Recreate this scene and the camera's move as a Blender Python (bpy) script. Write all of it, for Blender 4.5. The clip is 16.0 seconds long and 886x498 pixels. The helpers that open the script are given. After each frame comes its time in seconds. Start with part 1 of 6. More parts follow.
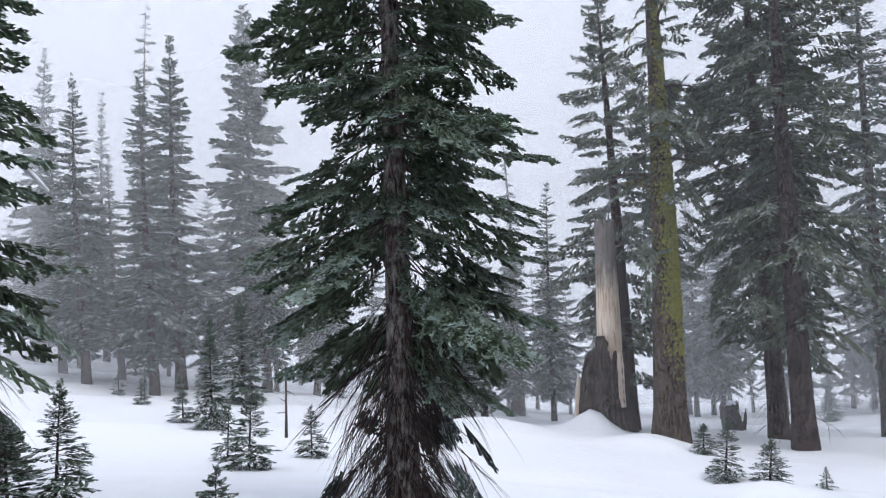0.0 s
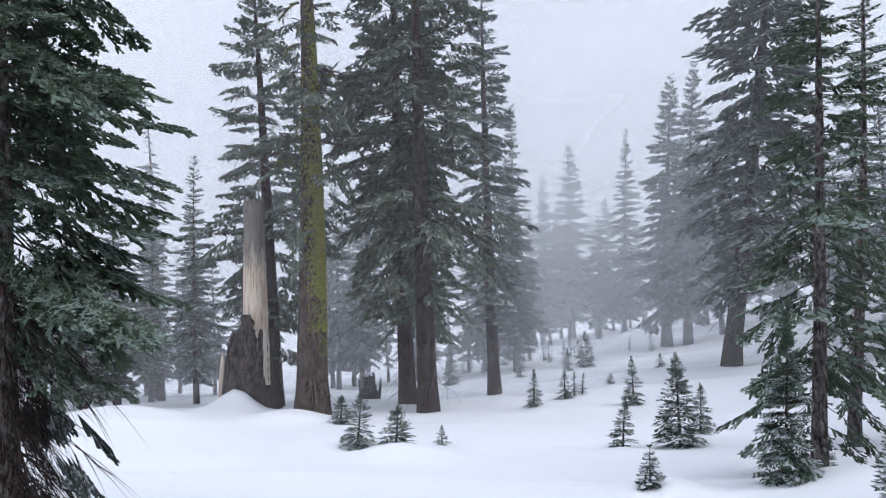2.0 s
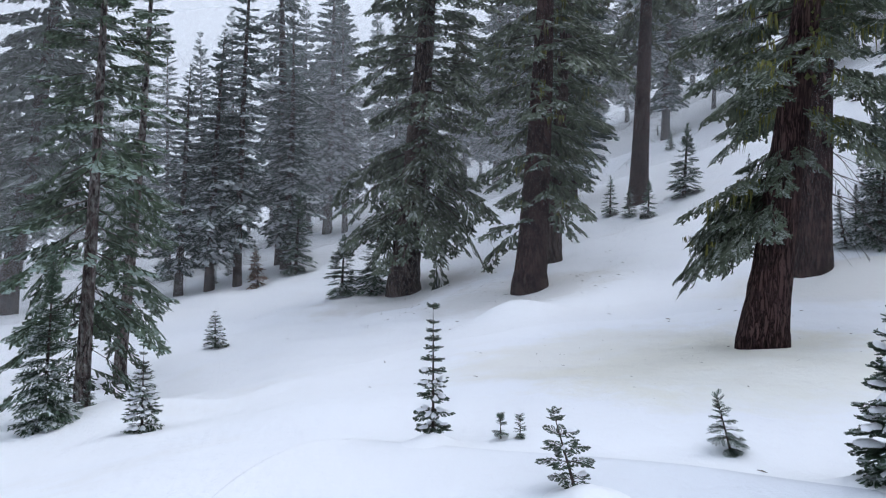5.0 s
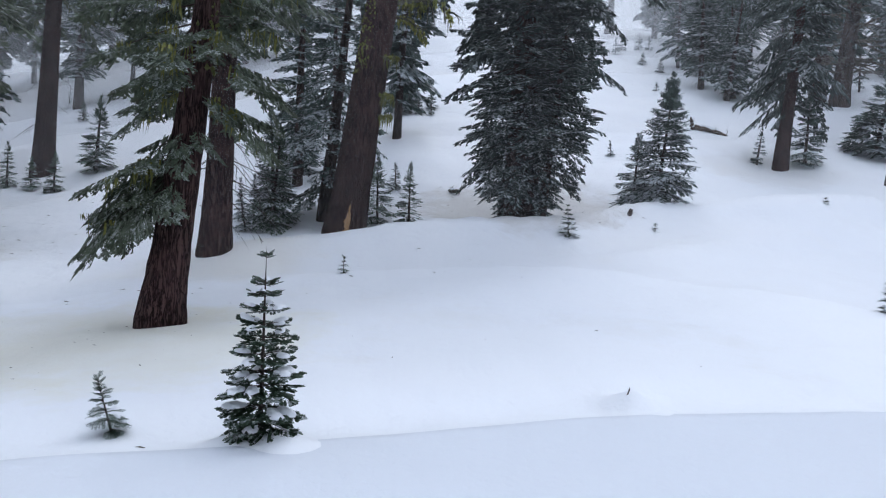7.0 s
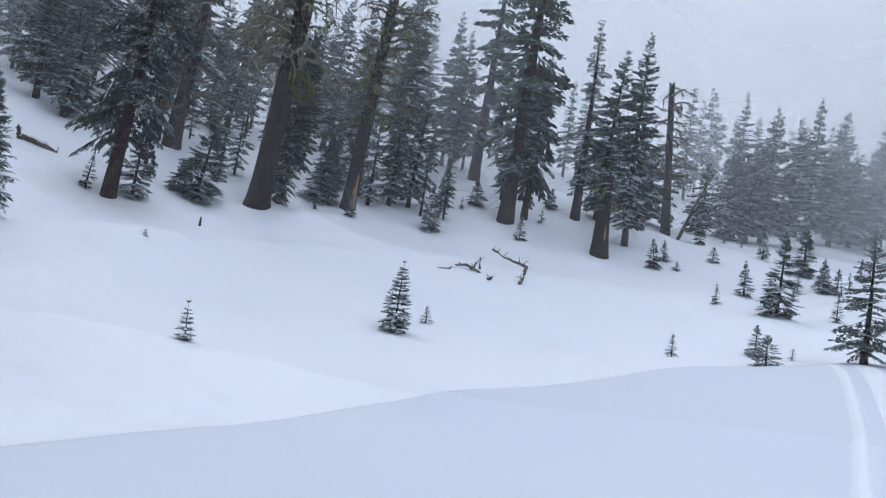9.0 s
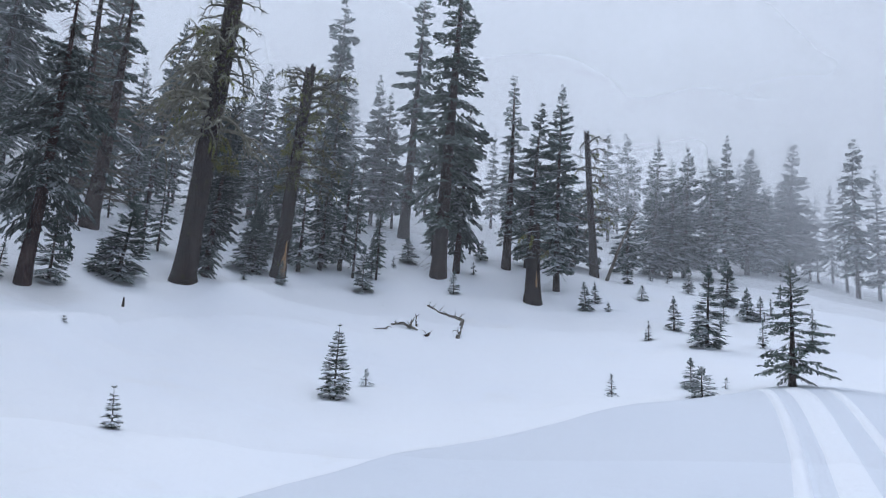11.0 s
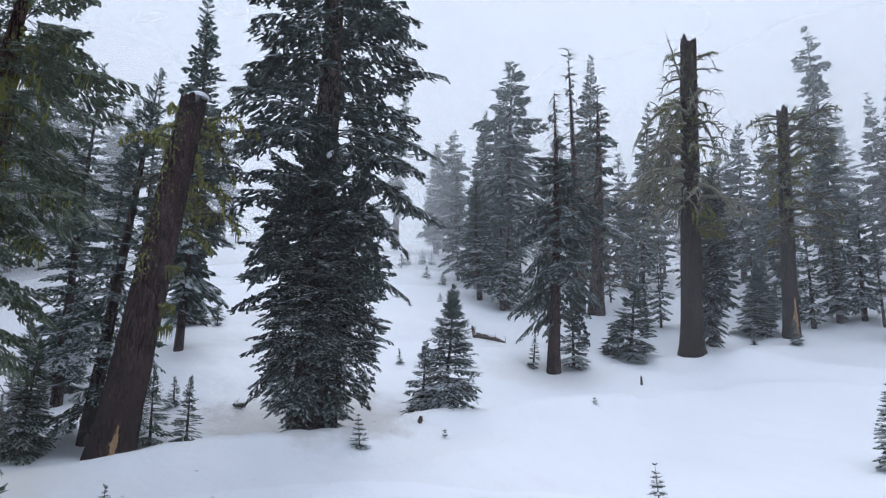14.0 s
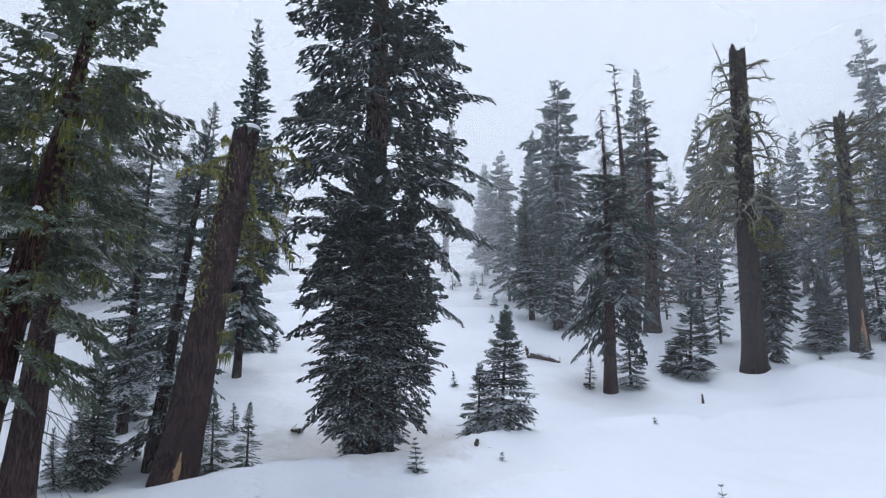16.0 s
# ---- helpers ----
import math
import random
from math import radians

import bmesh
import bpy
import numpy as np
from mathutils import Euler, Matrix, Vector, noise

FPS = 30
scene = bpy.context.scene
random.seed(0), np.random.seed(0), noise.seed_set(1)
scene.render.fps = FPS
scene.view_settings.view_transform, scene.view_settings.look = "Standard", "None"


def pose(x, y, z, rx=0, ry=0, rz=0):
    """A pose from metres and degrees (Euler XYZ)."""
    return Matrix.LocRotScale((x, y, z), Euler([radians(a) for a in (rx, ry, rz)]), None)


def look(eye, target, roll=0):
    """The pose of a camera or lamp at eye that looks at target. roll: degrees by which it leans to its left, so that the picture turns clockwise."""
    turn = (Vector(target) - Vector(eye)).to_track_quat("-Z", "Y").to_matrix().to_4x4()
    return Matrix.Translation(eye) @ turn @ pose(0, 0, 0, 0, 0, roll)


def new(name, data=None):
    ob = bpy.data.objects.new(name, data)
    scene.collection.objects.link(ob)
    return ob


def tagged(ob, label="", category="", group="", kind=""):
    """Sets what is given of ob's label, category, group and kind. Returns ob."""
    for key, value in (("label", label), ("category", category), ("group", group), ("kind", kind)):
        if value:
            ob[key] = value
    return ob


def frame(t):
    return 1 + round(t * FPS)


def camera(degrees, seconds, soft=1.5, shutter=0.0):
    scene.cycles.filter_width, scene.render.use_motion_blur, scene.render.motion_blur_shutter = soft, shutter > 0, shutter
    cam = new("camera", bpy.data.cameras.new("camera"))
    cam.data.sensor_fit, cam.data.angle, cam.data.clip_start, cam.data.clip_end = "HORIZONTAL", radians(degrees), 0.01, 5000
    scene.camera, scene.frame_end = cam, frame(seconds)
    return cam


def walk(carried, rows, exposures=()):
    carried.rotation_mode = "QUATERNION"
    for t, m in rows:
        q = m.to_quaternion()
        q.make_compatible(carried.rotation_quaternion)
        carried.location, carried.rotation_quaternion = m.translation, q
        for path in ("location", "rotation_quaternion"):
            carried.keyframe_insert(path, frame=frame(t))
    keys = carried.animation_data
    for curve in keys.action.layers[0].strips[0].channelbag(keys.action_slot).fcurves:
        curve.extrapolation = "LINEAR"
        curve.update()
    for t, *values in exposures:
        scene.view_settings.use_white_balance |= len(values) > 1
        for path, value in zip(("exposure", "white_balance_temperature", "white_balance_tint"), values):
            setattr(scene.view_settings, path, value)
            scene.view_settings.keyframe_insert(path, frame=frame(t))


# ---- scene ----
# A snowy fir forest in fog, seen from a packed trail by a camera that turns at arm's length round its holder.
cam = camera(63.3, 16.0, soft=1.15)
walk(cam, [
    (0.0, pose(-0.002, 0.330, 1.65, 96.37, 1.94, 0.27)),
    (0.5, pose(0.041, 0.327, 1.65, 95.58, 2.28, -7.09)),
    (1.0, pose(0.079, 0.320, 1.65, 94.89, 2.54, -13.88)),
    (1.5, pose(0.115, 0.309, 1.65, 94.21, 2.76, -20.34)),
    (2.0, pose(0.150, 0.294, 1.65, 93.53, 2.71, -26.95)),
    (2.5, pose(0.187, 0.272, 1.65, 92.61, 2.43, -34.47)),
    (3.0, pose(0.226, 0.241, 1.65, 91.60, 1.98, -43.16)),
    (3.5, pose(0.263, 0.200, 1.65, 90.74, 1.44, -52.72)),
    (3.7, pose(0.276, 0.182, 1.65, 90.36, 1.43, -56.63)),
    (4.2, pose(0.302, 0.132, 1.65, 89.32, 0.89, -66.40)),
    (4.8, pose(0.320, 0.081, 1.65, 88.23, 0.22, -75.81)),
    (5.3, pose(0.329, 0.027, 1.65, 87.33, -0.41, -85.29)),
    (5.8, pose(0.329, -0.030, 1.65, 86.85, -0.78, -95.29)),
    (6.0, pose(0.326, -0.053, 1.65, 86.78, -0.85, -99.25)),
    (6.5, pose(0.309, -0.116, 1.65, 86.82, -1.62, -110.63)),
    (7.0, pose(0.276, -0.181, 1.65, 87.52, -3.11, -123.21)),
    (7.5, pose(0.226, -0.240, 1.65, 88.87, -5.21, -136.76)),
    (8.0, pose(0.164, -0.286, 1.65, 90.85, -7.10, -150.24)),
    (8.5, pose(0.095, -0.316, 1.65, 92.84, -8.57, -163.25)),
    (9.0, pose(0.037, -0.328, 1.65, 94.99, -8.14, -173.50)),
    (9.2, pose(0.024, -0.329, 1.65, 95.75, -7.56, -175.75)),
    (9.6, pose(0.005, -0.330, 1.65, 97.06, -6.42, -179.16)),
    (10.0, pose(-0.005, -0.330, 1.65, 98.14, -5.25, -180.85)),
    (10.5, pose(-0.005, -0.330, 1.65, 99.05, -4.11, -180.78)),
    (10.9, pose(0.006, -0.330, 1.65, 99.83, -3.10, -178.94)),
    (11.3, pose(0.027, -0.329, 1.65, 100.56, -2.29, -175.28)),
    (11.5, pose(0.040, -0.328, 1.65, 100.90, -1.97, -173.11)),
    (12.0, pose(0.079, -0.321, 1.65, 101.86, -1.40, -166.23)),
    (12.5, pose(0.126, -0.305, 1.65, 102.90, -0.96, -157.55)),
    (13.0, pose(0.169, -0.283, 1.65, 103.65, -0.75, -149.10)),
    (13.5, pose(0.198, -0.264, 1.65, 104.12, -0.59, -143.06)),
    (14.0, pose(0.216, -0.250, 1.65, 104.58, -0.27, -139.21)),
    (14.5, pose(0.226, -0.241, 1.65, 105.11, 0.02, -136.88)),
    (15.0, pose(0.231, -0.236, 1.65, 105.61, 0.29, -135.61)),
    (15.5, pose(0.233, -0.234, 1.65, 106.05, 0.42, -135.04)),
    (16.0, pose(0.234, -0.233, 1.65, 106.30, 0.40, -134.92)),
], exposures=[
    (0.0, 0.46, 6330, 12), (2.0, 0.45, 6200, 12), (3.5, 0.42, 6120, 11), (6.0, 0.44, 6080, 10), (7.0, 0.31, 6040, 10),
    (8.0, 0.16, 5980, 10), (9.0, 0.09, 5900, 10), (11.5, 0.09, 5900, 10), (12.5, 0.13, 5950, 10), (14.5, 0.36, 6040, 10), (16.0, 0.36, 6060, 10)])

# ---- sky and light ----
world = bpy.data.worlds.new("overcast_sky")
scene.world = world
world.use_nodes = True
wn, wl = world.node_tree.nodes, world.node_tree.links
wn.clear()
sky = wn.new("ShaderNodeTexSky")
sky.sky_type, sky.sun_disc = "NISHITA", False
sky.sun_elevation, sky.sun_rotation = radians(52), radians(-140)
sky.air_density, sky.dust_density = 1.0, 6.0
sky_bg, cloud_bg = wn.new("ShaderNodeBackground"), wn.new("ShaderNodeBackground")
sky_bg.inputs["Strength"].default_value = 0.05
cloud_bg.inputs["Color"].default_value = (0.765, 0.82, 0.92, 1)
cloud_bg.inputs["Strength"].default_value = 1.03
both, w_out = wn.new("ShaderNodeMixShader"), wn.new("ShaderNodeOutputWorld")
both.inputs[0].default_value = 0.9
wl.new(sky.outputs[0], sky_bg.inputs["Color"])
wl.new(sky_bg.outputs[0], both.inputs[1])
wl.new(cloud_bg.outputs[0], both.inputs[2])
wl.new(both.outputs[0], w_out.inputs["Surface"])
sun_data = bpy.data.lights.new("sun", "SUN")
sun_data.energy, sun_data.angle, sun_data.color = 1.2, radians(42), (1.0, 0.98, 0.95)
sun = new("sun", sun_data)
sun.matrix_world = look((20, -25, 42), (0, 0, 0))


# ---- materials ----
def material(name, rough=0.8, spec=0.3):
    m = bpy.data.materials.new(name)
    m.use_nodes = True
    nt = m.node_tree
    b = nt.nodes["Principled BSDF"]
    b.inputs["Roughness"].default_value = rough
    b.inputs["Specular IOR Level"].default_value = spec
    return m, nt, b


def node(nt, kind, **sets):
    n = nt.nodes.new(kind)
    for k, v in sets.items():
        n.inputs[k.replace("_", " ")].default_value = v
    return n


def ramp(nt, source, *stops):
    r = nt.nodes.new("ShaderNodeValToRGB")
    while len(r.color_ramp.elements) < len(stops):
        r.color_ramp.elements.new(0.5)
    for e, (p, c) in zip(r.color_ramp.elements, stops):
        e.position, e.color = p, (*c, 1) if len(c) == 3 else c
    nt.links.new(source, r.inputs[0])
    return r.outputs[0]


def grey(v):
    return (v, v, v)


def mix(nt, fac, a, b, mode="MIX"):
    m = nt.nodes.new("ShaderNodeMixRGB")
    m.blend_type = mode
    for sock, v in zip(m.inputs, (fac, a, b)):
        if isinstance(v, bpy.types.NodeSocket):
            nt.links.new(v, sock)
        elif isinstance(v, (int, float)):
            sock.default_value = v
        else:
            sock.default_value = (*v, 1)
    return m.outputs[0]


def coords(nt, scale=(1, 1, 1), kind="Object"):
    tc, mp = nt.nodes.new("ShaderNodeTexCoord"), nt.nodes.new("ShaderNodeMapping")
    mp.inputs["Scale"].default_value = scale
    nt.links.new(tc.outputs[kind], mp.inputs[0])
    return mp.outputs[0]


def noisy(nt, vec, scale, detail=4.0, rough=0.55, distort=0.0):
    n = node(nt, "ShaderNodeTexNoise", Scale=scale, Detail=detail, Roughness=rough, Distortion=distort)
    nt.links.new(vec, n.inputs["Vector"])
    return n.outputs["Fac"]


def bump(nt, b, height, strength, distance):
    n = node(nt, "ShaderNodeBump", Strength=strength, Distance=distance)
    nt.links.new(height, n.inputs["Height"])
    nt.links.new(n.outputs[0], b.inputs["Normal"])


def up_facing(nt, low, high):
    """How far a face looks to the sky, for snow that has settled on it."""
    g, s = nt.nodes.new("ShaderNodeNewGeometry"), nt.nodes.new("ShaderNodeSeparateXYZ")
    r = node(nt, "ShaderNodeMapRange", From_Min=low, From_Max=high)
    nt.links.new(g.outputs["Normal"], s.inputs[0])
    nt.links.new(s.outputs["Z"], r.inputs[0])
    return r.outputs[0]


SNOW = (0.90, 0.92, 0.96)


# needle dust and old stains on the snow under the trees; the third also paints the hollow's shade
STAINS_AND_SHADE = [(9.2, -1.7, 3.0, (0.80, 0.78, 0.64), 0.5), (10.4, -0.6, 3.4, (0.78, 0.75, 0.64), 0.45), (14.5, -11.9, 4.2, (0.56, 0.53, 0.50), 0.6),
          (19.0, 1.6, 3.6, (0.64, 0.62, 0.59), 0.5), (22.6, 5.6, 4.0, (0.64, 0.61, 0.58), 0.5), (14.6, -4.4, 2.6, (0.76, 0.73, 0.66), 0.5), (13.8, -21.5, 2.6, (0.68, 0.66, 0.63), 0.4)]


def snow_material(name, tinted, fresh=SNOW, old=(0.85, 0.88, 0.94)):
    m, nt, b = material(name, 0.55, 0.25)
    v = coords(nt)
    big, fine = noisy(nt, v, 0.16, 5), noisy(nt, v, 9.0, 6, 0.7)
    col = mix(nt, ramp(nt, big, (0.35, grey(0)), (0.75, grey(1))), fresh, old)
    if tinted:
        for x, y, reach, tint, most in STAINS_AND_SHADE:
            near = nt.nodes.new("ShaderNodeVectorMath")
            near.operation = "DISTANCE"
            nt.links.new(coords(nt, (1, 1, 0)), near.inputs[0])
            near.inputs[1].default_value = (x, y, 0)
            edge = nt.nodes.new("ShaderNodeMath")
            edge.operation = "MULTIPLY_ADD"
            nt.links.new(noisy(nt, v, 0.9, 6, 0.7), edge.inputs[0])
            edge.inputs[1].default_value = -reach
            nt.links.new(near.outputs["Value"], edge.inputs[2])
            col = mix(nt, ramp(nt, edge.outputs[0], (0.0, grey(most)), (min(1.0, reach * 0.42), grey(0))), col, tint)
        dirt = noisy(nt, v, 0.33, 7, 0.68)
        col = mix(nt, ramp(nt, dirt, (0.56, grey(0)), (0.76, grey(0.30))), col, (0.72, 0.69, 0.62))
        specks = noisy(nt, v, 28.0, 3, 0.6)
        col = mix(nt, ramp(nt, specks, (0.74, grey(0)), (0.80, grey(0.35))), col, (0.45, 0.42, 0.38))
    nt.links.new(col, b.inputs["Base Color"])
    b.inputs["Subsurface Weight"].default_value = 0.0
    crust = noisy(nt, coords(nt, (1, 1, 1)), 2.2, 8, 0.62)
    h = nt.nodes.new("ShaderNodeMath")
    h.operation = "MULTIPLY_ADD"
    nt.links.new(fine, h.inputs[0])
    h.inputs[1].default_value = 0.25
    nt.links.new(crust, h.inputs[2])
    bump(nt, b, h.outputs[0], 0.7, 0.07)
    return m


def needle_material(name, dark, light, frost, brown=0.0, rime=(0.80, 0.84, 0.90), grain=6.0):
    m, nt, b = material(name, 0.6, 0.25)
    g = nt.nodes.new("ShaderNodeNewGeometry")
    v = coords(nt)
    clump = noisy(nt, v, 1.7, 4)
    col = mix(nt, ramp(nt, g.outputs["Random Per Island"], (0.1, grey(0)), (0.95, grey(1.0))), [k * 0.75 for k in dark], [k * 1.15 for k in light])
    col = mix(nt, ramp(nt, clump, (0.42, grey(0)), (0.68, grey(0.75))), col, light)
    if brown:
        old = noisy(nt, v, 0.9, 4)
        col = mix(nt, ramp(nt, old, (0.60, grey(0)), (0.70, grey(brown))), col, (0.11, 0.055, 0.025))
    if frost:
        patch = noisy(nt, v, grain, 5, 0.7)
        f = nt.nodes.new("ShaderNodeMath")
        f.operation = "MULTIPLY"
        nt.links.new(up_facing(nt, 0.15, 0.95), f.inputs[0])
        fleck = nt.nodes.new("ShaderNodeMath")
        fleck.operation = "MULTIPLY_ADD"
        nt.links.new(g.outputs["Random Per Island"], fleck.inputs[0])
        fleck.inputs[1].default_value = 0.34
        nt.links.new(patch, fleck.inputs[2])
        nt.links.new(ramp(nt, fleck.outputs[0], (0.77 - 0.18 * frost, grey(0)), (0.87 - 0.18 * frost, grey(min(1.0, 0.5 + frost)))), f.inputs[1])
        outer = nt.nodes.new("ShaderNodeAttribute")
        outer.attribute_name = "tip"
        most = node(nt, "ShaderNodeMapRange", To_Min=0.6 if frost > 0.9 and grain > 2 else 0.25, To_Max=1.0)
        nt.links.new(outer.outputs["Fac"], most.inputs[0])
        g2 = nt.nodes.new("ShaderNodeMath")
        g2.operation = "MULTIPLY"
        nt.links.new(f.outputs[0], g2.inputs[0])
        nt.links.new(most.outputs[0], g2.inputs[1])
        col = mix(nt, g2.outputs[0], col, rime)
    nt.links.new(col, b.inputs["Base Color"])
    glow, half = nt.nodes.new("ShaderNodeBsdfTranslucent"), nt.nodes.new("ShaderNodeMixShader")
    nt.links.new(col, glow.inputs["Color"])
    half.inputs[0].default_value = 0.25
    nt.links.new(b.outputs[0], half.inputs[1])
    nt.links.new(glow.outputs[0], half.inputs[2])
    nt.links.new(half.outputs[0], nt.nodes["Material Output"].inputs["Surface"])
    return m


def bark_material(name, dark, light, scale=7.0, lichen=0.0, moss=0.0):
    m, nt, b = material(name, 0.88, 0.15)
    v = coords(nt, (1, 1, 0.30 if scale < 12 else 0.15))
    away = nt.nodes.new("ShaderNodeMath")
    away.operation = "SUBTRACT"
    away.inputs[1].default_value = 0.5
    nt.links.new(noisy(nt, v, scale, 3, 0.6, 0.6), away.inputs[0])
    size = nt.nodes.new("ShaderNodeMath")
    size.operation = "ABSOLUTE"
    nt.links.new(away.outputs[0], size.inputs[0])
    plates = ramp(nt, size.outputs[0], (0.005, grey(0)), (0.10, grey(1)))
    grain = noisy(nt, coords(nt, (1, 1, 0.15)), 26.0, 6, 0.7)
    tone = mix(nt, 0.38, plates, grain)
    col = ramp(nt, tone, (0.12, [c * 0.25 for c in dark]), (0.40, dark), (0.78, [c * 1.2 for c in light]))
    patch = noisy(nt, coords(nt), 1.1, 5)
    col = mix(nt, ramp(nt, patch, (0.45, grey(0)), (0.7, grey(0.5))), col, [c * 1.5 for c in light])
    if lichen:
        spots = noisy(nt, coords(nt, (1, 1, 0.5)), 13.0, 6, 0.7)
        col = mix(nt, ramp(nt, spots, (0.55 - 0.1 * lichen, grey(0)), (0.66, grey(lichen))), col, (0.34, 0.33, 0.31))
    if moss:
        spots = noisy(nt, coords(nt, (1, 1, 0.45)), 5.0, 6, 0.7)
        col = mix(nt, ramp(nt, spots, (0.62 - 0.18 * moss, grey(0)), (0.72 - 0.12 * moss, grey(0.9))), col, (0.17, 0.18, 0.035))
    nt.links.new(col, b.inputs["Base Color"])
    bump(nt, b, tone, 1.0, 0.06)
    return m


def plain_material(name, a, b_col, scale=6.0, stretch=(1, 1, 1), rough=0.85, depth=0.01):
    m, nt, b = material(name, rough, 0.2)
    n = noisy(nt, coords(nt, stretch), scale, 6, 0.65)
    nt.links.new(ramp(nt, n, (0.3, a), (0.7, b_col)), b.inputs["Base Color"])
    bump(nt, b, n, 0.6, depth)
    return m


snow_ground = snow_material("snow_cover", True)
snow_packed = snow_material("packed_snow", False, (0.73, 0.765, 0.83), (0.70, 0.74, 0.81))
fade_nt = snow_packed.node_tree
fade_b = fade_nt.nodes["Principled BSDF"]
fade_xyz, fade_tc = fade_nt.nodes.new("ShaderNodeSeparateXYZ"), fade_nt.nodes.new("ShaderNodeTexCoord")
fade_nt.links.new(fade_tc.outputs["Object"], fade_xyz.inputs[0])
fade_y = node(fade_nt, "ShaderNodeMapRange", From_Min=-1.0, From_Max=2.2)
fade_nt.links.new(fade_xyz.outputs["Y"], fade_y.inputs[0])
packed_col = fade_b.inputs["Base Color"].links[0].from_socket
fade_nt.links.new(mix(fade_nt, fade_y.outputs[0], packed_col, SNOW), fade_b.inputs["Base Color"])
snow_clean = snow_material("settled_snow", False)
needles_near = needle_material("fir_needles", (0.044, 0.068, 0.042), (0.100, 0.142, 0.090), 0.85, 0.4, (0.36, 0.45, 0.43), 3.5)
needles_mid = needle_material("fir_needles_frosted", (0.056, 0.078, 0.064), (0.120, 0.162, 0.136), 0.24, 0.2)
needles_white = needle_material("fir_needles_rimed", (0.048, 0.072, 0.062), (0.110, 0.152, 0.136), 0.95)
needles_dark = needle_material("dark_fir_needles", (0.036, 0.050, 0.046), (0.076, 0.101, 0.093), 0.42, 0.12, grain=9.0)
needles_young = needle_material("young_fir_needles", (0.043, 0.074, 0.048), (0.102, 0.150, 0.108), 0.50, 0.15)
needles_sap = needle_material("sapling_needles", (0.032, 0.056, 0.036), (0.062, 0.094, 0.062), 0.14, 0.2)
needles_brown = needle_material("withered_needles", (0.10, 0.05, 0.03), (0.16, 0.09, 0.06), 0.2)
needles_mossy = needle_material("needles_with_lichen", (0.062, 0.080, 0.058), (0.130, 0.158, 0.110), 0.22, 0.25)
bark_red = bark_material("red_fir_bark", (0.036, 0.020, 0.020), (0.076, 0.045, 0.043), 22.0)
bark_dark = bark_material("dark_fir_bark", (0.042, 0.028, 0.027), (0.090, 0.066, 0.061), 10.0, 0.12)
bark_grey = bark_material("lichened_bark", (0.050, 0.034, 0.034), (0.115, 0.086, 0.082), 18.0, 0.95)
bark_mossy = bark_material("mossy_bark", (0.050, 0.034, 0.027), (0.115, 0.084, 0.070), 8.5, 0.1, 0.12)
bark_ridged = bark_material("ridged_bark", (0.036, 0.026, 0.023), (0.105, 0.080, 0.070), 9.0, 0.1)
twig_wood = plain_material("bare_twigs", (0.040, 0.030, 0.028), (0.095, 0.075, 0.068), 12.0)
twig_dark = plain_material("dark_twigs", (0.018, 0.013, 0.013), (0.055, 0.040, 0.038), 12.0)
dead_wood = plain_material("weathered_wood", (0.075, 0.066, 0.056), (0.20, 0.18, 0.15), 9.0, (1, 1, 0.12))
pale_wood = plain_material("barkless_wood", (0.50, 0.40, 0.32), (0.80, 0.70, 0.60), 7.0, (1, 1, 0.10))
def aged_material():
    m, nt, b = material("barkless_wood_greying", 0.85, 0.2)
    v = coords(nt, (1, 1, 0.10))
    grain = noisy(nt, v, 8.0, 6, 0.65)
    cream = ramp(nt, grain, (0.25, (0.56, 0.40, 0.27)), (0.6, (0.88, 0.74, 0.60)))
    old = ramp(nt, grain, (0.3, (0.13, 0.115, 0.105)), (0.7, (0.33, 0.30, 0.275)))
    s, tc = nt.nodes.new("ShaderNodeSeparateXYZ"), nt.nodes.new("ShaderNodeTexCoord")
    nt.links.new(tc.outputs["Object"], s.inputs[0])
    h = node(nt, "ShaderNodeMapRange", From_Min=4.3, From_Max=8.0)
    nt.links.new(s.outputs["Z"], h.inputs[0])
    blur = nt.nodes.new("ShaderNodeMath")
    blur.operation = "MULTIPLY_ADD"
    nt.links.new(noisy(nt, coords(nt, (1, 1, 0.3)), 2.6, 6, 0.7), blur.inputs[0])
    blur.inputs[1].default_value = 0.9
    nt.links.new(h.outputs[0], blur.inputs[2])
    wood = mix(nt, ramp(nt, blur.outputs[0], (0.70, grey(0)), (1.0, grey(1))), cream, old)
    crack = noisy(nt, coords(nt, (1, 1, 0.035)), 17.0, 4, 0.6)
    wood = mix(nt, ramp(nt, crack, (0.33, grey(0.75)), (0.43, grey(0))), wood, (0.13, 0.095, 0.075))
    rust = noisy(nt, coords(nt, (1, 1, 0.4)), 2.3, 4, 0.6)
    wood = mix(nt, ramp(nt, rust, (0.60, grey(0)), (0.72, grey(0.55))), wood, (0.42, 0.22, 0.10))
    nt.links.new(wood, b.inputs["Base Color"])
    bump(nt, b, grain, 0.6, 0.01)
    return m


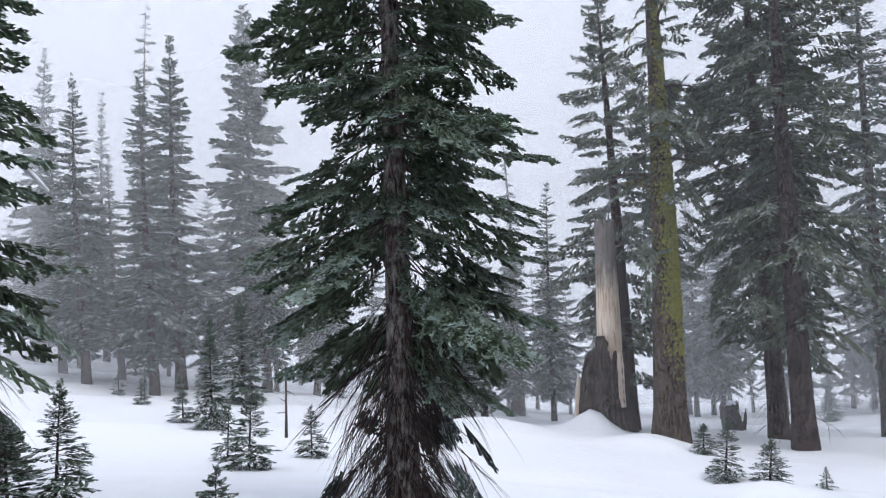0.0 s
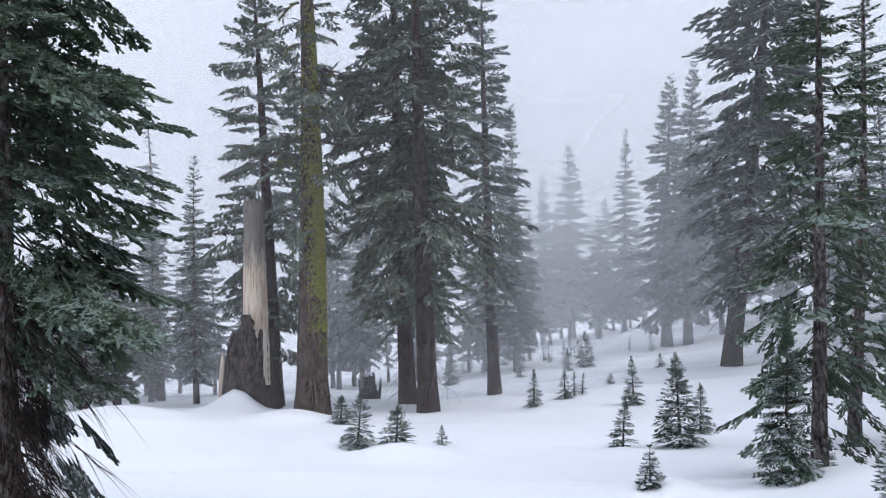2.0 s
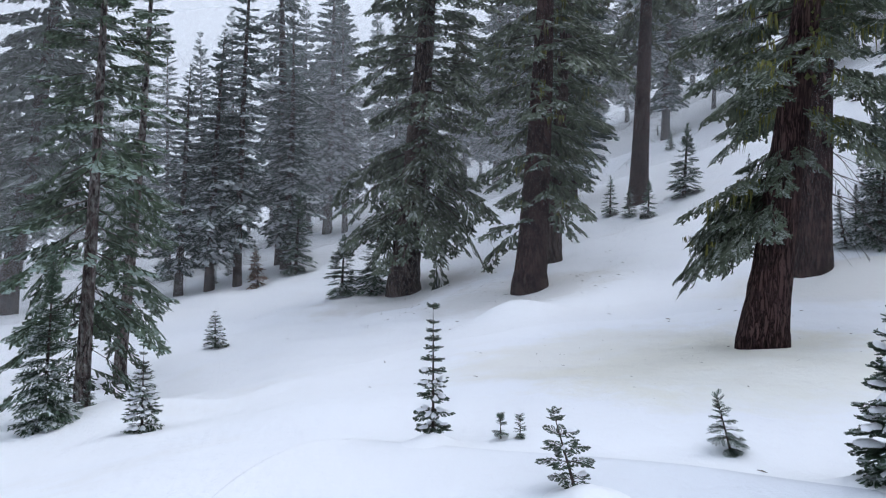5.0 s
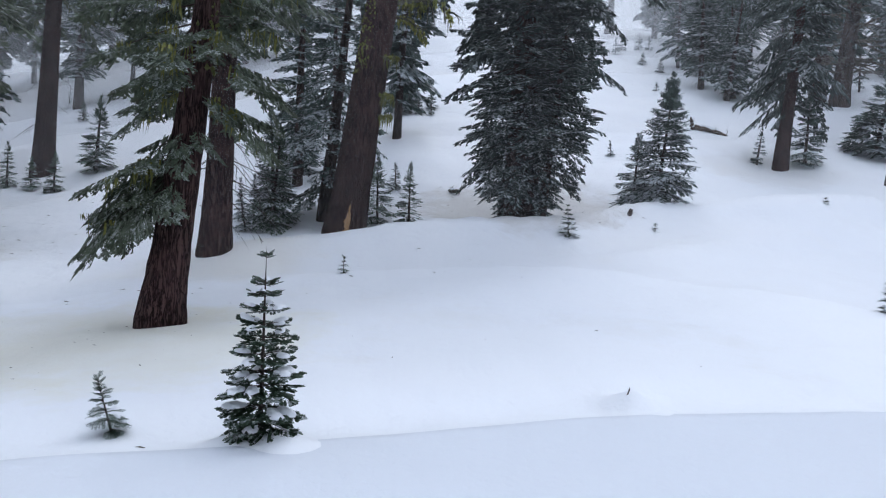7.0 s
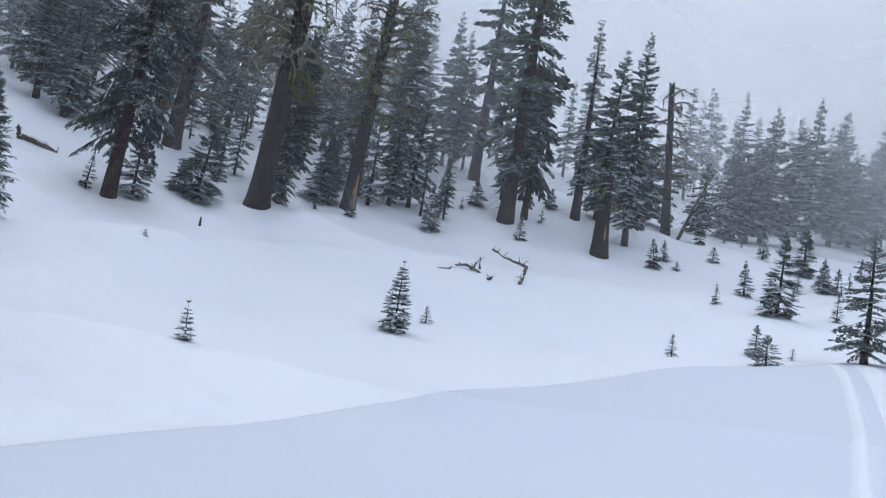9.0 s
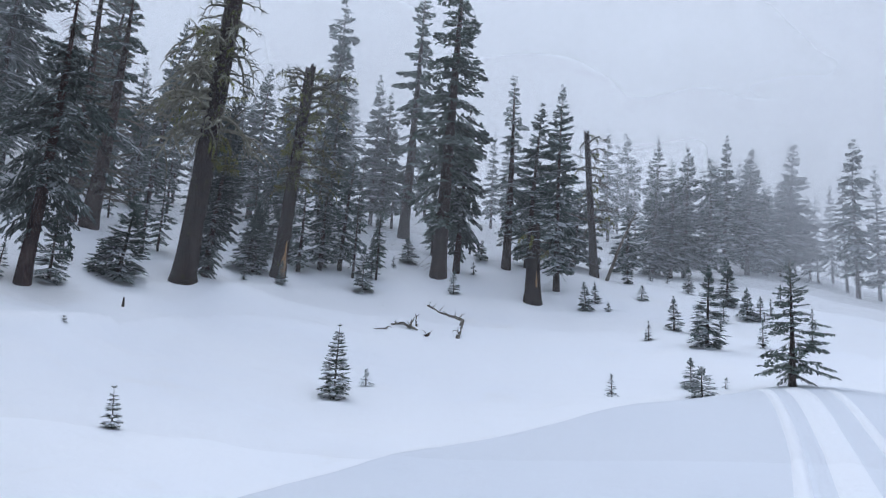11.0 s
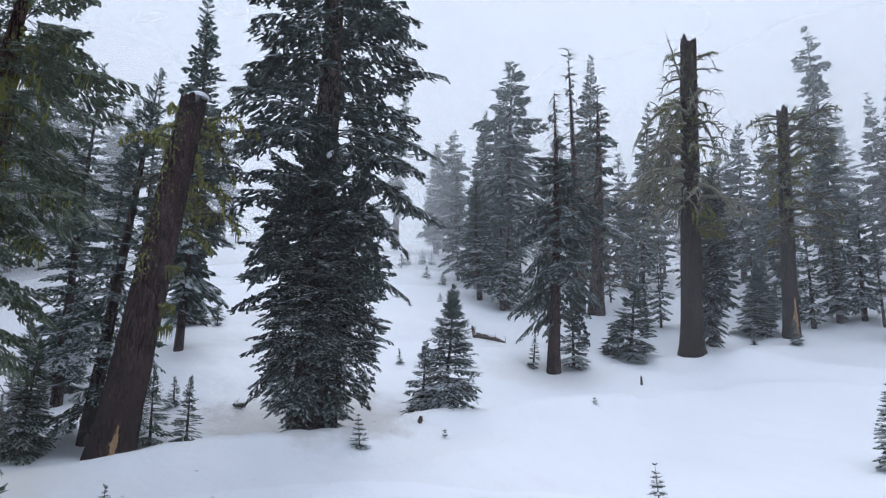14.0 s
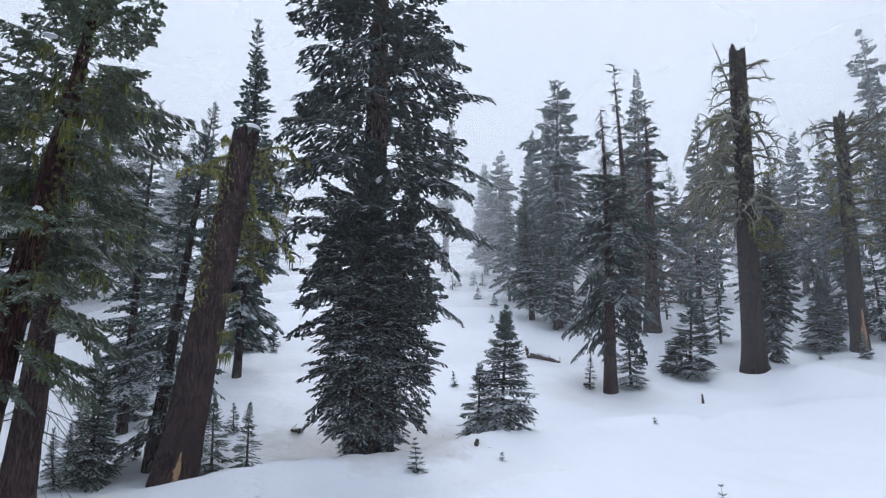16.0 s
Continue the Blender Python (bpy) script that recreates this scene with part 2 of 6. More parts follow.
aged_wood = aged_material()
scar_wood = plain_material("orange_scar_wood", (0.24, 0.13, 0.065), (0.46, 0.29, 0.16), 9.0, (1, 1, 0.15))
moss_mat = plain_material("wolf_lichen", (0.085, 0.090, 0.030), (0.22, 0.22, 0.065), 14.0, depth=0.02)
bark_snag = bark_material("snag_bark", (0.026, 0.017, 0.016), (0.050, 0.035, 0.032), 13.0, 0.08, 0.05)
snag_twigs = plain_material("snag_twigs", (0.085, 0.080, 0.062), (0.30, 0.29, 0.22), 7.0)
lichen_twigs = plain_material("lichened_twigs", (0.050, 0.046, 0.036), (0.15, 0.145, 0.105), 7.0)
bright_moss = plain_material("bright_moss", (0.13, 0.132, 0.030), (0.33, 0.325, 0.072), 14.0, depth=0.02)
hanging_moss = plain_material("hanging_moss", (0.11, 0.115, 0.034), (0.29, 0.29, 0.09), 14.0, depth=0.02)
beard_mat = plain_material("beard_lichen", (0.065, 0.070, 0.030), (0.15, 0.155, 0.060), 10.0, depth=0.02)
litter_mat = plain_material("fallen_twigs", (0.05, 0.04, 0.035), (0.14, 0.11, 0.09), 10.0)

# ---- the lie of the land ----
SHAPE = {}
SHAPE[4.0] = (0.0336, 0.0614, -0.0557, 0.0081, -0.0686, -0.0007, -0.0188, -0.0004, 0.0189, -0.0091, 0.0079)
SHAPE[11.0] = (-0.0582, -0.1236, 0.1295, -0.0196, 0.1488, -0.0458, 0.0754, 0.0347, -0.0244, 0.0086, -0.0121)
SHAPE[25.0] = (-0.1641, 0.1729, 0.0338, -0.0089, -0.1329, 0.1001, -0.0687, -0.0818, -0.0177, 0.0607, -0.0091)
SHAPE[55.0] = (0.3251, -0.3733, -0.1653, 0.0013, 0.2032, -0.0680, 0.0464, 0.0534, 0.0023, -0.0664, 0.0253)
FITTED_SWELLS = []


def fitted_swell(x, y, h, s):
    """A swell or hollow of the snow, shaped so tree feet fit the camera's view."""
    FITTED_SWELLS.append((x, y, h, s))


fitted_swell(-13.0, -52.2, -1.54, 5.9)
fitted_swell(-7.8, -18.1, 0.63, 2.2)
fitted_swell(-3.5, -18.2, 0.44, 2.0)
fitted_swell(-19.3, -50.9, 0.82, 6.0)
fitted_swell(23.4, -9.4, -0.35, 2.8)
fitted_swell(-27.7, -62.6, 0.85, 7.5)
fitted_swell(-25.8, -59.3, -0.80, 7.1)
fitted_swell(-17.5, 42.8, -0.58, 5.1)
fitted_swell(-17.3, 40.6, 0.65, 4.8)
fitted_swell(-17.5, 42.8, -0.58, 5.1)
fitted_swell(-17.3, 40.6, 0.53, 4.8)
fitted_swell(22.2, -9.0, 0.31, 2.6)
fitted_swell(-8.5, -26.5, 0.33, 3.1)
fitted_swell(-27.7, -62.6, 0.70, 7.5)
fitted_swell(-17.5, 42.8, -0.49, 5.1)
fitted_swell(-8.8, 36.1, 0.42, 4.1)
fitted_swell(23.4, -9.4, -0.28, 2.8)
fitted_swell(-25.8, -59.3, -0.63, 7.1)
fitted_swell(23.4, -11.7, 0.28, 2.9)
fitted_swell(-6.1, -19.4, -0.22, 2.2)
fitted_swell(-17.3, 40.6, 0.43, 4.8)
fitted_swell(-13.1, 36.1, -0.45, 4.2)
fitted_swell(-6.0, -20.0, 0.20, 2.3)
fitted_swell(-6.1, -19.4, -0.19, 2.2)


def polar(az, d):
    a = radians(az)
    return -d * math.sin(a), d * math.cos(a)


EDGE = ((8.5, 60.0), (8.0, 40.0), (7.4, 10.0), (6.6, 2.6), (5.75, 1.05), (5.45, -0.2), (5.0, -2.0), (4.6, -4.2), (3.5, -7.0), (2.8, -8.6), (1.9, -12.0), (0.95, -14.3), (-0.9, -16.1), (-3.3, -17.3), (-5.6, -18.2), (-7.8, -19.3), (-14.0, -23.0), (-40.0, -36.0))


def rounded(points):
    """The same line with its corners cut twice."""
    for _ in range(2):
        cut = [points[0]]
        for (ax, ay), (bx, by) in zip(points, points[1:]):
            cut += [(0.75 * ax + 0.25 * bx, 0.75 * ay + 0.25 * by), (0.25 * ax + 0.75 * bx, 0.25 * ay + 0.75 * by)]
        points = cut + [points[-1]]
    return points


EDGE = rounded(EDGE[1:])
EDGE.insert(0, EDGE[0])


def edge_gap(x, y):
    """How far a place lies beyond the edge of the packed trail (negative on the trail)."""
    near = np.full(np.shape(x), 1e9)
    side = np.zeros(np.shape(x))
    for (ax, ay), (bx, by) in zip(EDGE[1:], EDGE[2:]):
        dx, dy = bx - ax, by - ay
        u = np.clip(((x - ax) * dx + (y - ay) * dy) / (dx * dx + dy * dy), 0, 1)
        ex, ey = x - ax - u * dx, y - ay - u * dy
        r = np.hypot(ex, ey)
        s = np.sign(-(dx * ey - dy * ex) * -1.0)
        side = np.where(r < near, s, side)
        near = np.minimum(near, r)
    return near * side


def base_height(x, y):
    r, th = np.hypot(x, y), np.arctan2(-x, y)
    z = np.zeros(np.shape(r))
    for a, c in SHAPE.items():
        wave = c[0] + sum(c[2 * k - 1] * np.cos(k * th) + c[2 * k] * np.sin(k * th) for k in range(1, 6))
        z = z + a * r * r / (r * r + a * a) * wave
    return z


MOUNDS = []
RIDGES = []


def ridge(h, w, *points):
    """A long low bank of wind-packed snow: steeper on the near side."""
    RIDGES.append((h, w, points))


def bank(x, y, h, w, points):
    near, side, run = np.full(np.shape(x), 1e9), np.zeros(np.shape(x)), np.zeros(np.shape(x))
    for k, ((ax, ay), (bx, by)) in enumerate(zip(points, points[1:])):
        dx, dy = bx - ax, by - ay
        u = np.clip(((x - ax) * dx + (y - ay) * dy) / (dx * dx + dy * dy), 0, 1)
        ex, ey = x - ax - u * dx, y - ay - u * dy
        r = np.hypot(ex, ey)
        hit = r < near
        side, run, near = np.where(hit, dx * ey - dy * ex, side), np.where(hit, (k + u) / (len(points) - 1), run), np.minimum(near, r)
    width = np.where(side < 0, w * 1.5, w)
    return h * np.exp(-(near / width) ** 1.4) * np.sin(np.pi * np.clip(run, 0.0, 1.0)) ** 0.5




def mound(az, d, h, s, stretch=1.0):
    x, y = polar(az, d)
    MOUNDS.append((x, y, h, s, stretch))


def ground(x, y, heaps=True):
    x, y = np.asarray(x, float), np.asarray(y, float)
    z = base_height(x, y)
    for dx, dy, h, s in FITTED_SWELLS:
        z = z + h * np.exp(-((x - dx) ** 2 + (y - dy) ** 2) / (2 * s * s))
    for dx, dy, h, s, st in MOUNDS if heaps else ():
        z = z + h * np.exp(-(((x - dx) / st) ** 2 + (y - dy) ** 2) / (2 * s * s))
    for h, w, points in RIDGES if heaps else ():
        z = z + bank(x, y, h, w, points)
    r = np.hypot(x, y)
    soft = np.clip((edge_gap(x, y) + 0.6) / 2.0, 0, 1)
    swell = 0.045 * np.sin(0.9 * x + 0.7 * y + 1.3) * np.sin(0.55 * y - 0.4 * x) + 0.03 * np.sin(1.7 * x - 1.1 * y) * np.sin(1.3 * y + 0.6 * x + 2)
    swell = swell + 0.012 * np.sin(3.9 * x + 2.2 * y) * np.sin(4.3 * y - 1.5 * x + 1)
    z = z + swell * soft * np.clip(r / 8.0, 0.2, 1.6)
    g = edge_gap(x, y)
    lip = 0.015 * np.exp(-((g + 0.05) / 0.22) ** 2) - 0.10 * np.exp(-((g - 0.55) / 0.45) ** 2)
    return z + lip * np.clip((60 - r) / 30, 0, 1) * np.clip((4.0 - y) / 3.0, 0, 1)


def spot(az, d):
    x, y = polar(az, d)
    return Vector((x, y, float(ground(x, y, False))))


# ---- mesh helpers ----
def mesh_of(name, verts, tris, mat, smooth=False, tips=None):
    verts, tris = np.asarray(verts, np.float32), np.asarray(tris, np.int32)
    me = bpy.data.meshes.new(name)
    n = len(tris)
    me.vertices.add(len(verts))
    me.vertices.foreach_set("co", verts.ravel())
    me.loops.add(3 * n)
    me.loops.foreach_set("vertex_index", tris.ravel())
    me.polygons.add(n)
    me.polygons.foreach_set("loop_start", np.arange(0, 3 * n, 3, dtype=np.int32))
    me.polygons.foreach_set("use_smooth", np.full(n, smooth))
    me.update(calc_edges=True)
    if tips is not None:
        me.attributes.new("tip", "FLOAT", "POINT").data.foreach_set("value", np.asarray(tips, np.float32))
    me.materials.append(mat)
    return me


def part(name, verts, tris, mat, parent, label="", smooth=False, kind_of="", tips=None):
    ob = new(name, mesh_of(name, verts, tris, mat, smooth, tips))
    ob.parent = parent
    if label:
        tagged(ob, label)
    if kind_of:
        tagged(ob, kind=kind_of)
    return ob


def joined(pieces):
    """Lays many (verts, tris) end to end."""
    vs, ts, n = [], [], 0
    for v, t in pieces:
        vs.append(v)
        ts.append(np.asarray(t) + n)
        n += len(v)
    return np.concatenate(vs), np.concatenate(ts)


def tube(path, radii, sides=8, jag=0.0, cap=True, rough=0.0, rng=None, furrow=0.0):
    """A tapered tube along a path of points, with a pointed or jagged end."""
    path, radii = np.asarray(path, float), np.asarray(radii, float)
    n = len(path)
    way = np.gradient(path, axis=0)
    way /= np.linalg.norm(way, axis=1)[:, None] + 1e-9
    ref = np.where(np.abs(way[:, 2:3]) > 0.8, [[1.0, 0, 0]], [[0, 0, 1.0]])
    a = np.cross(way, ref)
    a /= np.linalg.norm(a, axis=1)[:, None] + 1e-9
    b = np.cross(way, a)
    th = np.linspace(0, 2 * np.pi, sides, endpoint=False)
    rr = np.repeat(radii[:, None], sides, 1)
    if rough:
        rr = rr * (1 + rough * (rng.random((n, sides)) - 0.5))
    if furrow:
        rr = rr * (1 + furrow * np.where(np.arange(sides) % 2, 1, -1)[None] * (0.3 + 0.9 * rng.random((n, sides))))
    v = path[:, None, :] + rr[:, :, None] * (np.cos(th)[None, :, None] * a[:, None, :] + np.sin(th)[None, :, None] * b[:, None, :])
    if jag:
        v[-1] += way[-1] * (rng.random((sides, 1)) - 0.3) * jag
        v[-2] += way[-1] * (rng.random((sides, 1)) - 0.5) * jag * 0.4
    v = v.reshape(-1, 3)
    i = np.arange(n - 1)[:, None] * sides
    j = np.arange(sides)[None, :]
    k = (j + 1) % sides
    q = np.stack([i + j, i + k, i + sides + k, i + sides + j], -1).reshape(-1, 4)
    t = np.concatenate([q[:, [0, 1, 2]], q[:, [0, 2, 3]]])
    if cap:
        v = np.concatenate([v, path[-1:] + way[-1:] * radii[-1] * (0.3 - jag * 0.8)])
        e = len(v) - 1
        last = (n - 1) * sides + np.arange(sides)
        t = np.concatenate([t, np.stack([last, np.roll(last, -1), np.full(sides, e)], -1)])
    return v, t


# ---- foliage ----
def comb(a, b, width, step, rng):
    """Needles on both sides of a twig from a to b, as thin blades that rise a little."""
    ln = np.linalg.norm(b - a)
    n = max(3, int(ln / step))
    u = (np.arange(n) + rng.random(n) * 0.5) / n
    d = (b - a) / (ln + 1e-9)
    s = np.array([-d[1], d[0], 0.0])
    s /= np.linalg.norm(s) + 1e-9
    vs = []
    for sg in (1, -1):
        p = a + (b - a) * u[:, None]
        w = width * (0.75 + 0.5 * rng.random(n)) * np.clip(1.25 - u * 0.5, 0.4, 1.2)
        tip = p + sg * s * w[:, None] + d * (w * 0.55)[:, None] + np.array([0, 0, 1.0]) * (w * (0.1 + 0.7 * rng.random(n)))[:, None]
        vs.append(np.stack([p - d * step * 0.42, p + d * step * 0.42, tip], 1))
    v = np.concatenate(vs).reshape(-1, 3)
    return v, np.arange(len(v)).reshape(-1, 3)


def kite(a, b, width, fold=0.35):
    d = b - a
    s = np.array([-d[1], d[0], 0.0])
    s = s / (np.linalg.norm(s) + 1e-9) * width
    m = a + d * 0.45
    v = np.array([a, m + s - [0, 0, width * fold], b, m - s - [0, 0, width * fold], m + [0, 0, width * 0.1]])
    return v, np.array([[0, 4, 1], [1, 4, 2], [2, 4, 3], [3, 4, 0]])


def blade(a, b, width):
    d = b - a
    s = np.array([-d[1], d[0], 0.0])
    s = s / (np.linalg.norm(s) + 1e-9) * width
    m = a + d * 0.5 - np.array([0, 0, width * 0.4])
    return np.array([a, m + s, b, m - s]), np.array([[0, 2, 1], [0, 3, 2]])


def jagged(a, b, width, rng, teeth=3):
    """A lateral twig as one ragged leaf, toothed on both sides."""
    d = b - a
    s = np.array([-d[1], d[0], 0.0])
    s = s / (np.linalg.norm(s) + 1e-9)
    v, t = [], []
    for sg in (1, -1):
        for k in range(teeth):
            u0, u1 = k / teeth, (k + 1.0) / teeth
            w = width * (1.1 - 0.75 * u0) * (0.7 + 0.6 * rng.random())
            i = len(v)
            v += [a + d * u0, a + d * u1, a + d * (u1 + 0.10) + sg * s * w - np.array([0, 0, w * 0.35])]
            t.append([i, i + 1, i + 2] if sg < 0 else [i + 1, i, i + 2])
    i = len(v)
    v += [a + d * 0.8 - s * width * 0.3, a + d * 0.8 + s * width * 0.3, b + d * 0.12]
    t.append([i, i + 1, i + 2])
    return np.array(v), np.array(t)


def young_spray(level, seed):
    """A short branch of a young fir: fewer side twigs, needles long beside the twig."""
    rng = np.random.default_rng(seed)
    sides = {0: 6, 1: 6, 2: 6, 3: 6}[level]
    bits = []
    for sg in (1, -1):
        for i in range(sides):
            s = 0.16 + 0.78 * (i + 0.5 * rng.random()) / sides
            ln = (0.50 * (1 - s) ** 0.6 + 0.10) * (0.8 + 0.4 * rng.random())
            an = radians(52 - 12 * s + 12 * (rng.random() - 0.5))
            a = np.array([s, 0, 0.0])
            b = a + ln * np.array([math.cos(an), sg * math.sin(an), 0.02 - 0.15 * rng.random()])
            bits.append(comb(a, b, 0.085, 0.023, rng) if level == 0 else comb(a, b, 0.070, 0.062, rng) if level == 1 else jagged(a, b, 0.085, rng, 2) if level == 2 else blade(a, b, 0.064))
    a, b = np.array([0.08, 0, 0]), np.array([1.05, 0, 0])
    bits.append(comb(a, b, 0.080, 0.028, rng) if level == 0 else comb(a, b, 0.075, 0.055, rng) if level == 1 else jagged(a, b, 0.08, rng, 3) if level == 2 else blade(a, b, 0.055))
    return joined(bits)


def finger(a, b, width):
    """A blunt brush of needles round a twig: ridged above, rounded at its end."""
    d = b - a
    s = np.array([-d[1], d[0], 0.0])
    s = s / (np.linalg.norm(s) + 1e-9) * width
    up = np.array([0, 0, width])
    m, n = a + d * 0.35, a + d * 0.84
    v = np.array([a, m + s - up * 0.35, n + s * 0.72 - up * 0.2, b, n - s * 0.72 - up * 0.2, m - s - up * 0.35, m + up * 0.55, n + up * 0.45])
    return v, np.array([[0, 6, 1], [0, 5, 6], [1, 6, 7], [1, 7, 2], [5, 7, 6], [5, 4, 7], [2, 7, 3], [7, 4, 3]])


def fan(grade, seed, hang=0.12, bare=0.0):
    """A bough of unit length along x: a plate of side twigs that fork into blunt fingers and droop below the rib; bare leaves its inner part without needles."""
    rng = np.random.default_rng(seed)
    sides, subs, width = {"fine": (7, 4, 0.024), "tier": (6, 1, 0.042), "plain": (5, 1, 0.055), "mid": (6, 3, 0.044), "far": (5, 1, 0.085), "dim": (5, 0, 0.105)}[grade]
    bits = []

    def leaf(a, b, w, main=False):
        if grade in ("fine", "tier"):
            bits.append(finger(a, b, w) if main or grade == "tier" else kite(a, b, w, 0.6))
            bits.append(comb(a + (b - a) * 0.1, b, w * 1.25, 0.050, rng))
        elif grade == "plain" or (grade == "mid" and main):
            bits.append(kite(a, b, w, 0.5))
        else:
            bits.append(blade(a, b, w))
    for sg in (1, -1):
        for i in range(sides):
            s = 0.14 + 0.82 * (i + 0.6 * rng.random()) / sides
            if s < bare:
                continue
            ln = (0.48 * (1 - s) ** 0.7 * min(1.0, 0.4 + s * 1.8) + 0.11) * (0.7 + 0.5 * rng.random())
            an = radians(56 - 14 * s + 16 * (rng.random() - 0.5))
            a = np.array([s, 0, 0.0])
            b = a + ln * np.array([math.cos(an), sg * math.sin(an), -hang * (0.2 + 1.3 * rng.random())])
            leaf(a + (b - a) * 0.15, b, width, True)
            for k in range(subs):
                u = 0.20 + 0.66 * (k + rng.random()) / subs
                c = a + (b - a) * u
                an2 = math.atan2(b[1] - a[1], b[0] - a[0]) + (1 if (k + i) % 2 else -1) * radians(38 + 18 * rng.random())
                leaf(c, c + (ln * 0.36 * (1.2 - u) + 0.05) * np.array([math.cos(an2), math.sin(an2), 0.12 - 2.6 * hang * rng.random()]), width * 0.92)
    for k in (-1, 0, 1) if subs else (0,):
        leaf(np.array([0.80, 0, 0]), np.array([1.04 - 0.05 * abs(k), 0.07 * k, 0.01]), width)
    # twigs that hang below the rib
    teeth, deep, wide = {"fine": (9, 0.10, 0.030), "tier": (0, 0, 0), "plain": (0, 0, 0), "mid": (8, 0.12, 0.05), "far": (8, 0.15, 0.085), "dim": (6, 0.17, 0.13)}[grade]
    for k in range(teeth):
        x = 0.10 + bare + (0.92 - bare) * (k + 0.5 * rng.random()) / teeth
        y, dip = 0.12 * (rng.random() - 0.5), (deep + 0.25 * hang) * (0.5 + 0.9 * rng.random()) * (1.15 - 0.7 * x)
        bits.append((np.array([[x - wide, y, 0.02], [x + wide, y * 0.4, 0.02], [x + 0.06 + wide, y * 2, -dip * 0.7], [x + 0.05, y * 2, -dip]]), np.array([[0, 1, 2], [0, 2, 3]])))
    return joined(bits)


SPRAYS = {lv + 10: [young_spray(lv, 70 + 10 * lv + k) for k in range(3)] for lv in range(4)}
for g in ("fine", "mid", "far", "dim"):
    SPRAYS[g] = [fan(g, 300 + k) for k in range(5)]
    SPRAYS[g + "_hanging"] = [fan(g, 320 + k, 0.24, 0.05) for k in range(5)]
SPRAYS["tuft"] = [fan("fine", 340 + k, 0.2, 0.62) for k in range(3)]
SPRAYS["sap"] = [fan("tier", 350 + k, 0.04) for k in range(3)]
SPRAYS["sap_plain"] = [fan("plain", 360 + k, 0.04) for k in range(4)]


def foliage(level, org, yaw, rise, length, droop, rng, spread=1.0, cup=0.25):
    """Sprays set out on a trunk: arrays of origins, headings, slopes, lengths and sag."""
    n0, vs, ts, far = 0, [], [], []
    pick = rng.integers(0, len(SPRAYS[level]), len(yaw))
    roll = (rng.random(len(yaw)) - 0.5) * 0.55
    for k, (v, t) in enumerate(SPRAYS[level]):
        sel = np.where(pick == k)[0]
        if not len(sel):
            continue
        L = length[sel][:, None]
        x, y, z = v[None, :, 0] * L, v[None, :, 1] * L * spread, v[None, :, 2] * L
        cr, sr = np.cos(roll[sel])[:, None], np.sin(roll[sel])[:, None]
        y, z = y * cr - z * sr, y * sr + z * cr
        s = np.tan(rise[sel])[:, None]
        z = z + x * s - droop[sel][:, None] * x * x / L - cup * y * y / L
        short = 1 / np.sqrt(1 + s * s)
        x = x * short
        cy, sy = np.cos(yaw[sel])[:, None], np.sin(yaw[sel])[:, None]
        w = np.stack([x * cy - y * sy, x * sy + y * cy, z], -1) + org[sel][:, None, :]
        m, nv = len(sel), len(v)
        tt = (t[None] + (np.arange(m) * nv)[:, None, None]).reshape(-1, 3) + n0
        vs.append(w.reshape(-1, 3))
        ts.append(tt)
        far.append(np.tile(np.clip((np.hypot(v[:, 0], 1.5 * v[:, 1]) - 0.40) / 0.6, 0, 1), m))
        n0 += m * nv
    return np.concatenate(vs), np.concatenate(ts), np.concatenate(far)


def clumps(org, yaw, rise, length, droop, rng, size):
    """Breaks long boughs up into fans of about one size, set out along the outer part of each limb."""
    k = np.clip(np.round(length / size * 1.7), 1, 6).astype(int)
    i = np.repeat(np.arange(len(yaw)), k)
    j = np.arange(len(i)) - np.repeat(np.cumsum(k) - k, k)
    kk = k[i]
    f = np.where(kk == 1, 0.0, 0.16 + 0.66 * (j + 0.7 * rng.random(len(i))) / kk)
    x = f * length[i]
    s = np.tan(rise[i])
    o = org[i] + np.stack([x * np.cos(rise[i]) * np.cos(yaw[i]), x * np.cos(rise[i]) * np.sin(yaw[i]), x * s - droop[i] * x * f], -1)
    turn = np.where(kk == 1, 0.0, np.where(j % 2, 1, -1) * (0.75 - 0.5 * f) * (0.5 + rng.random(len(i))))
    slope = np.arctan(s - 2 * droop[i] * f) + 0.35 * (rng.random(len(i)) - 0.35)
    ln = np.minimum(size * (0.75 + 0.6 * rng.random(len(i))), length[i] * np.where(kk == 1, 1.0, 0.8))
    return o, yaw[i] + turn, np.clip(slope, -1.0, 0.9), ln, 0.3 * droop[i]


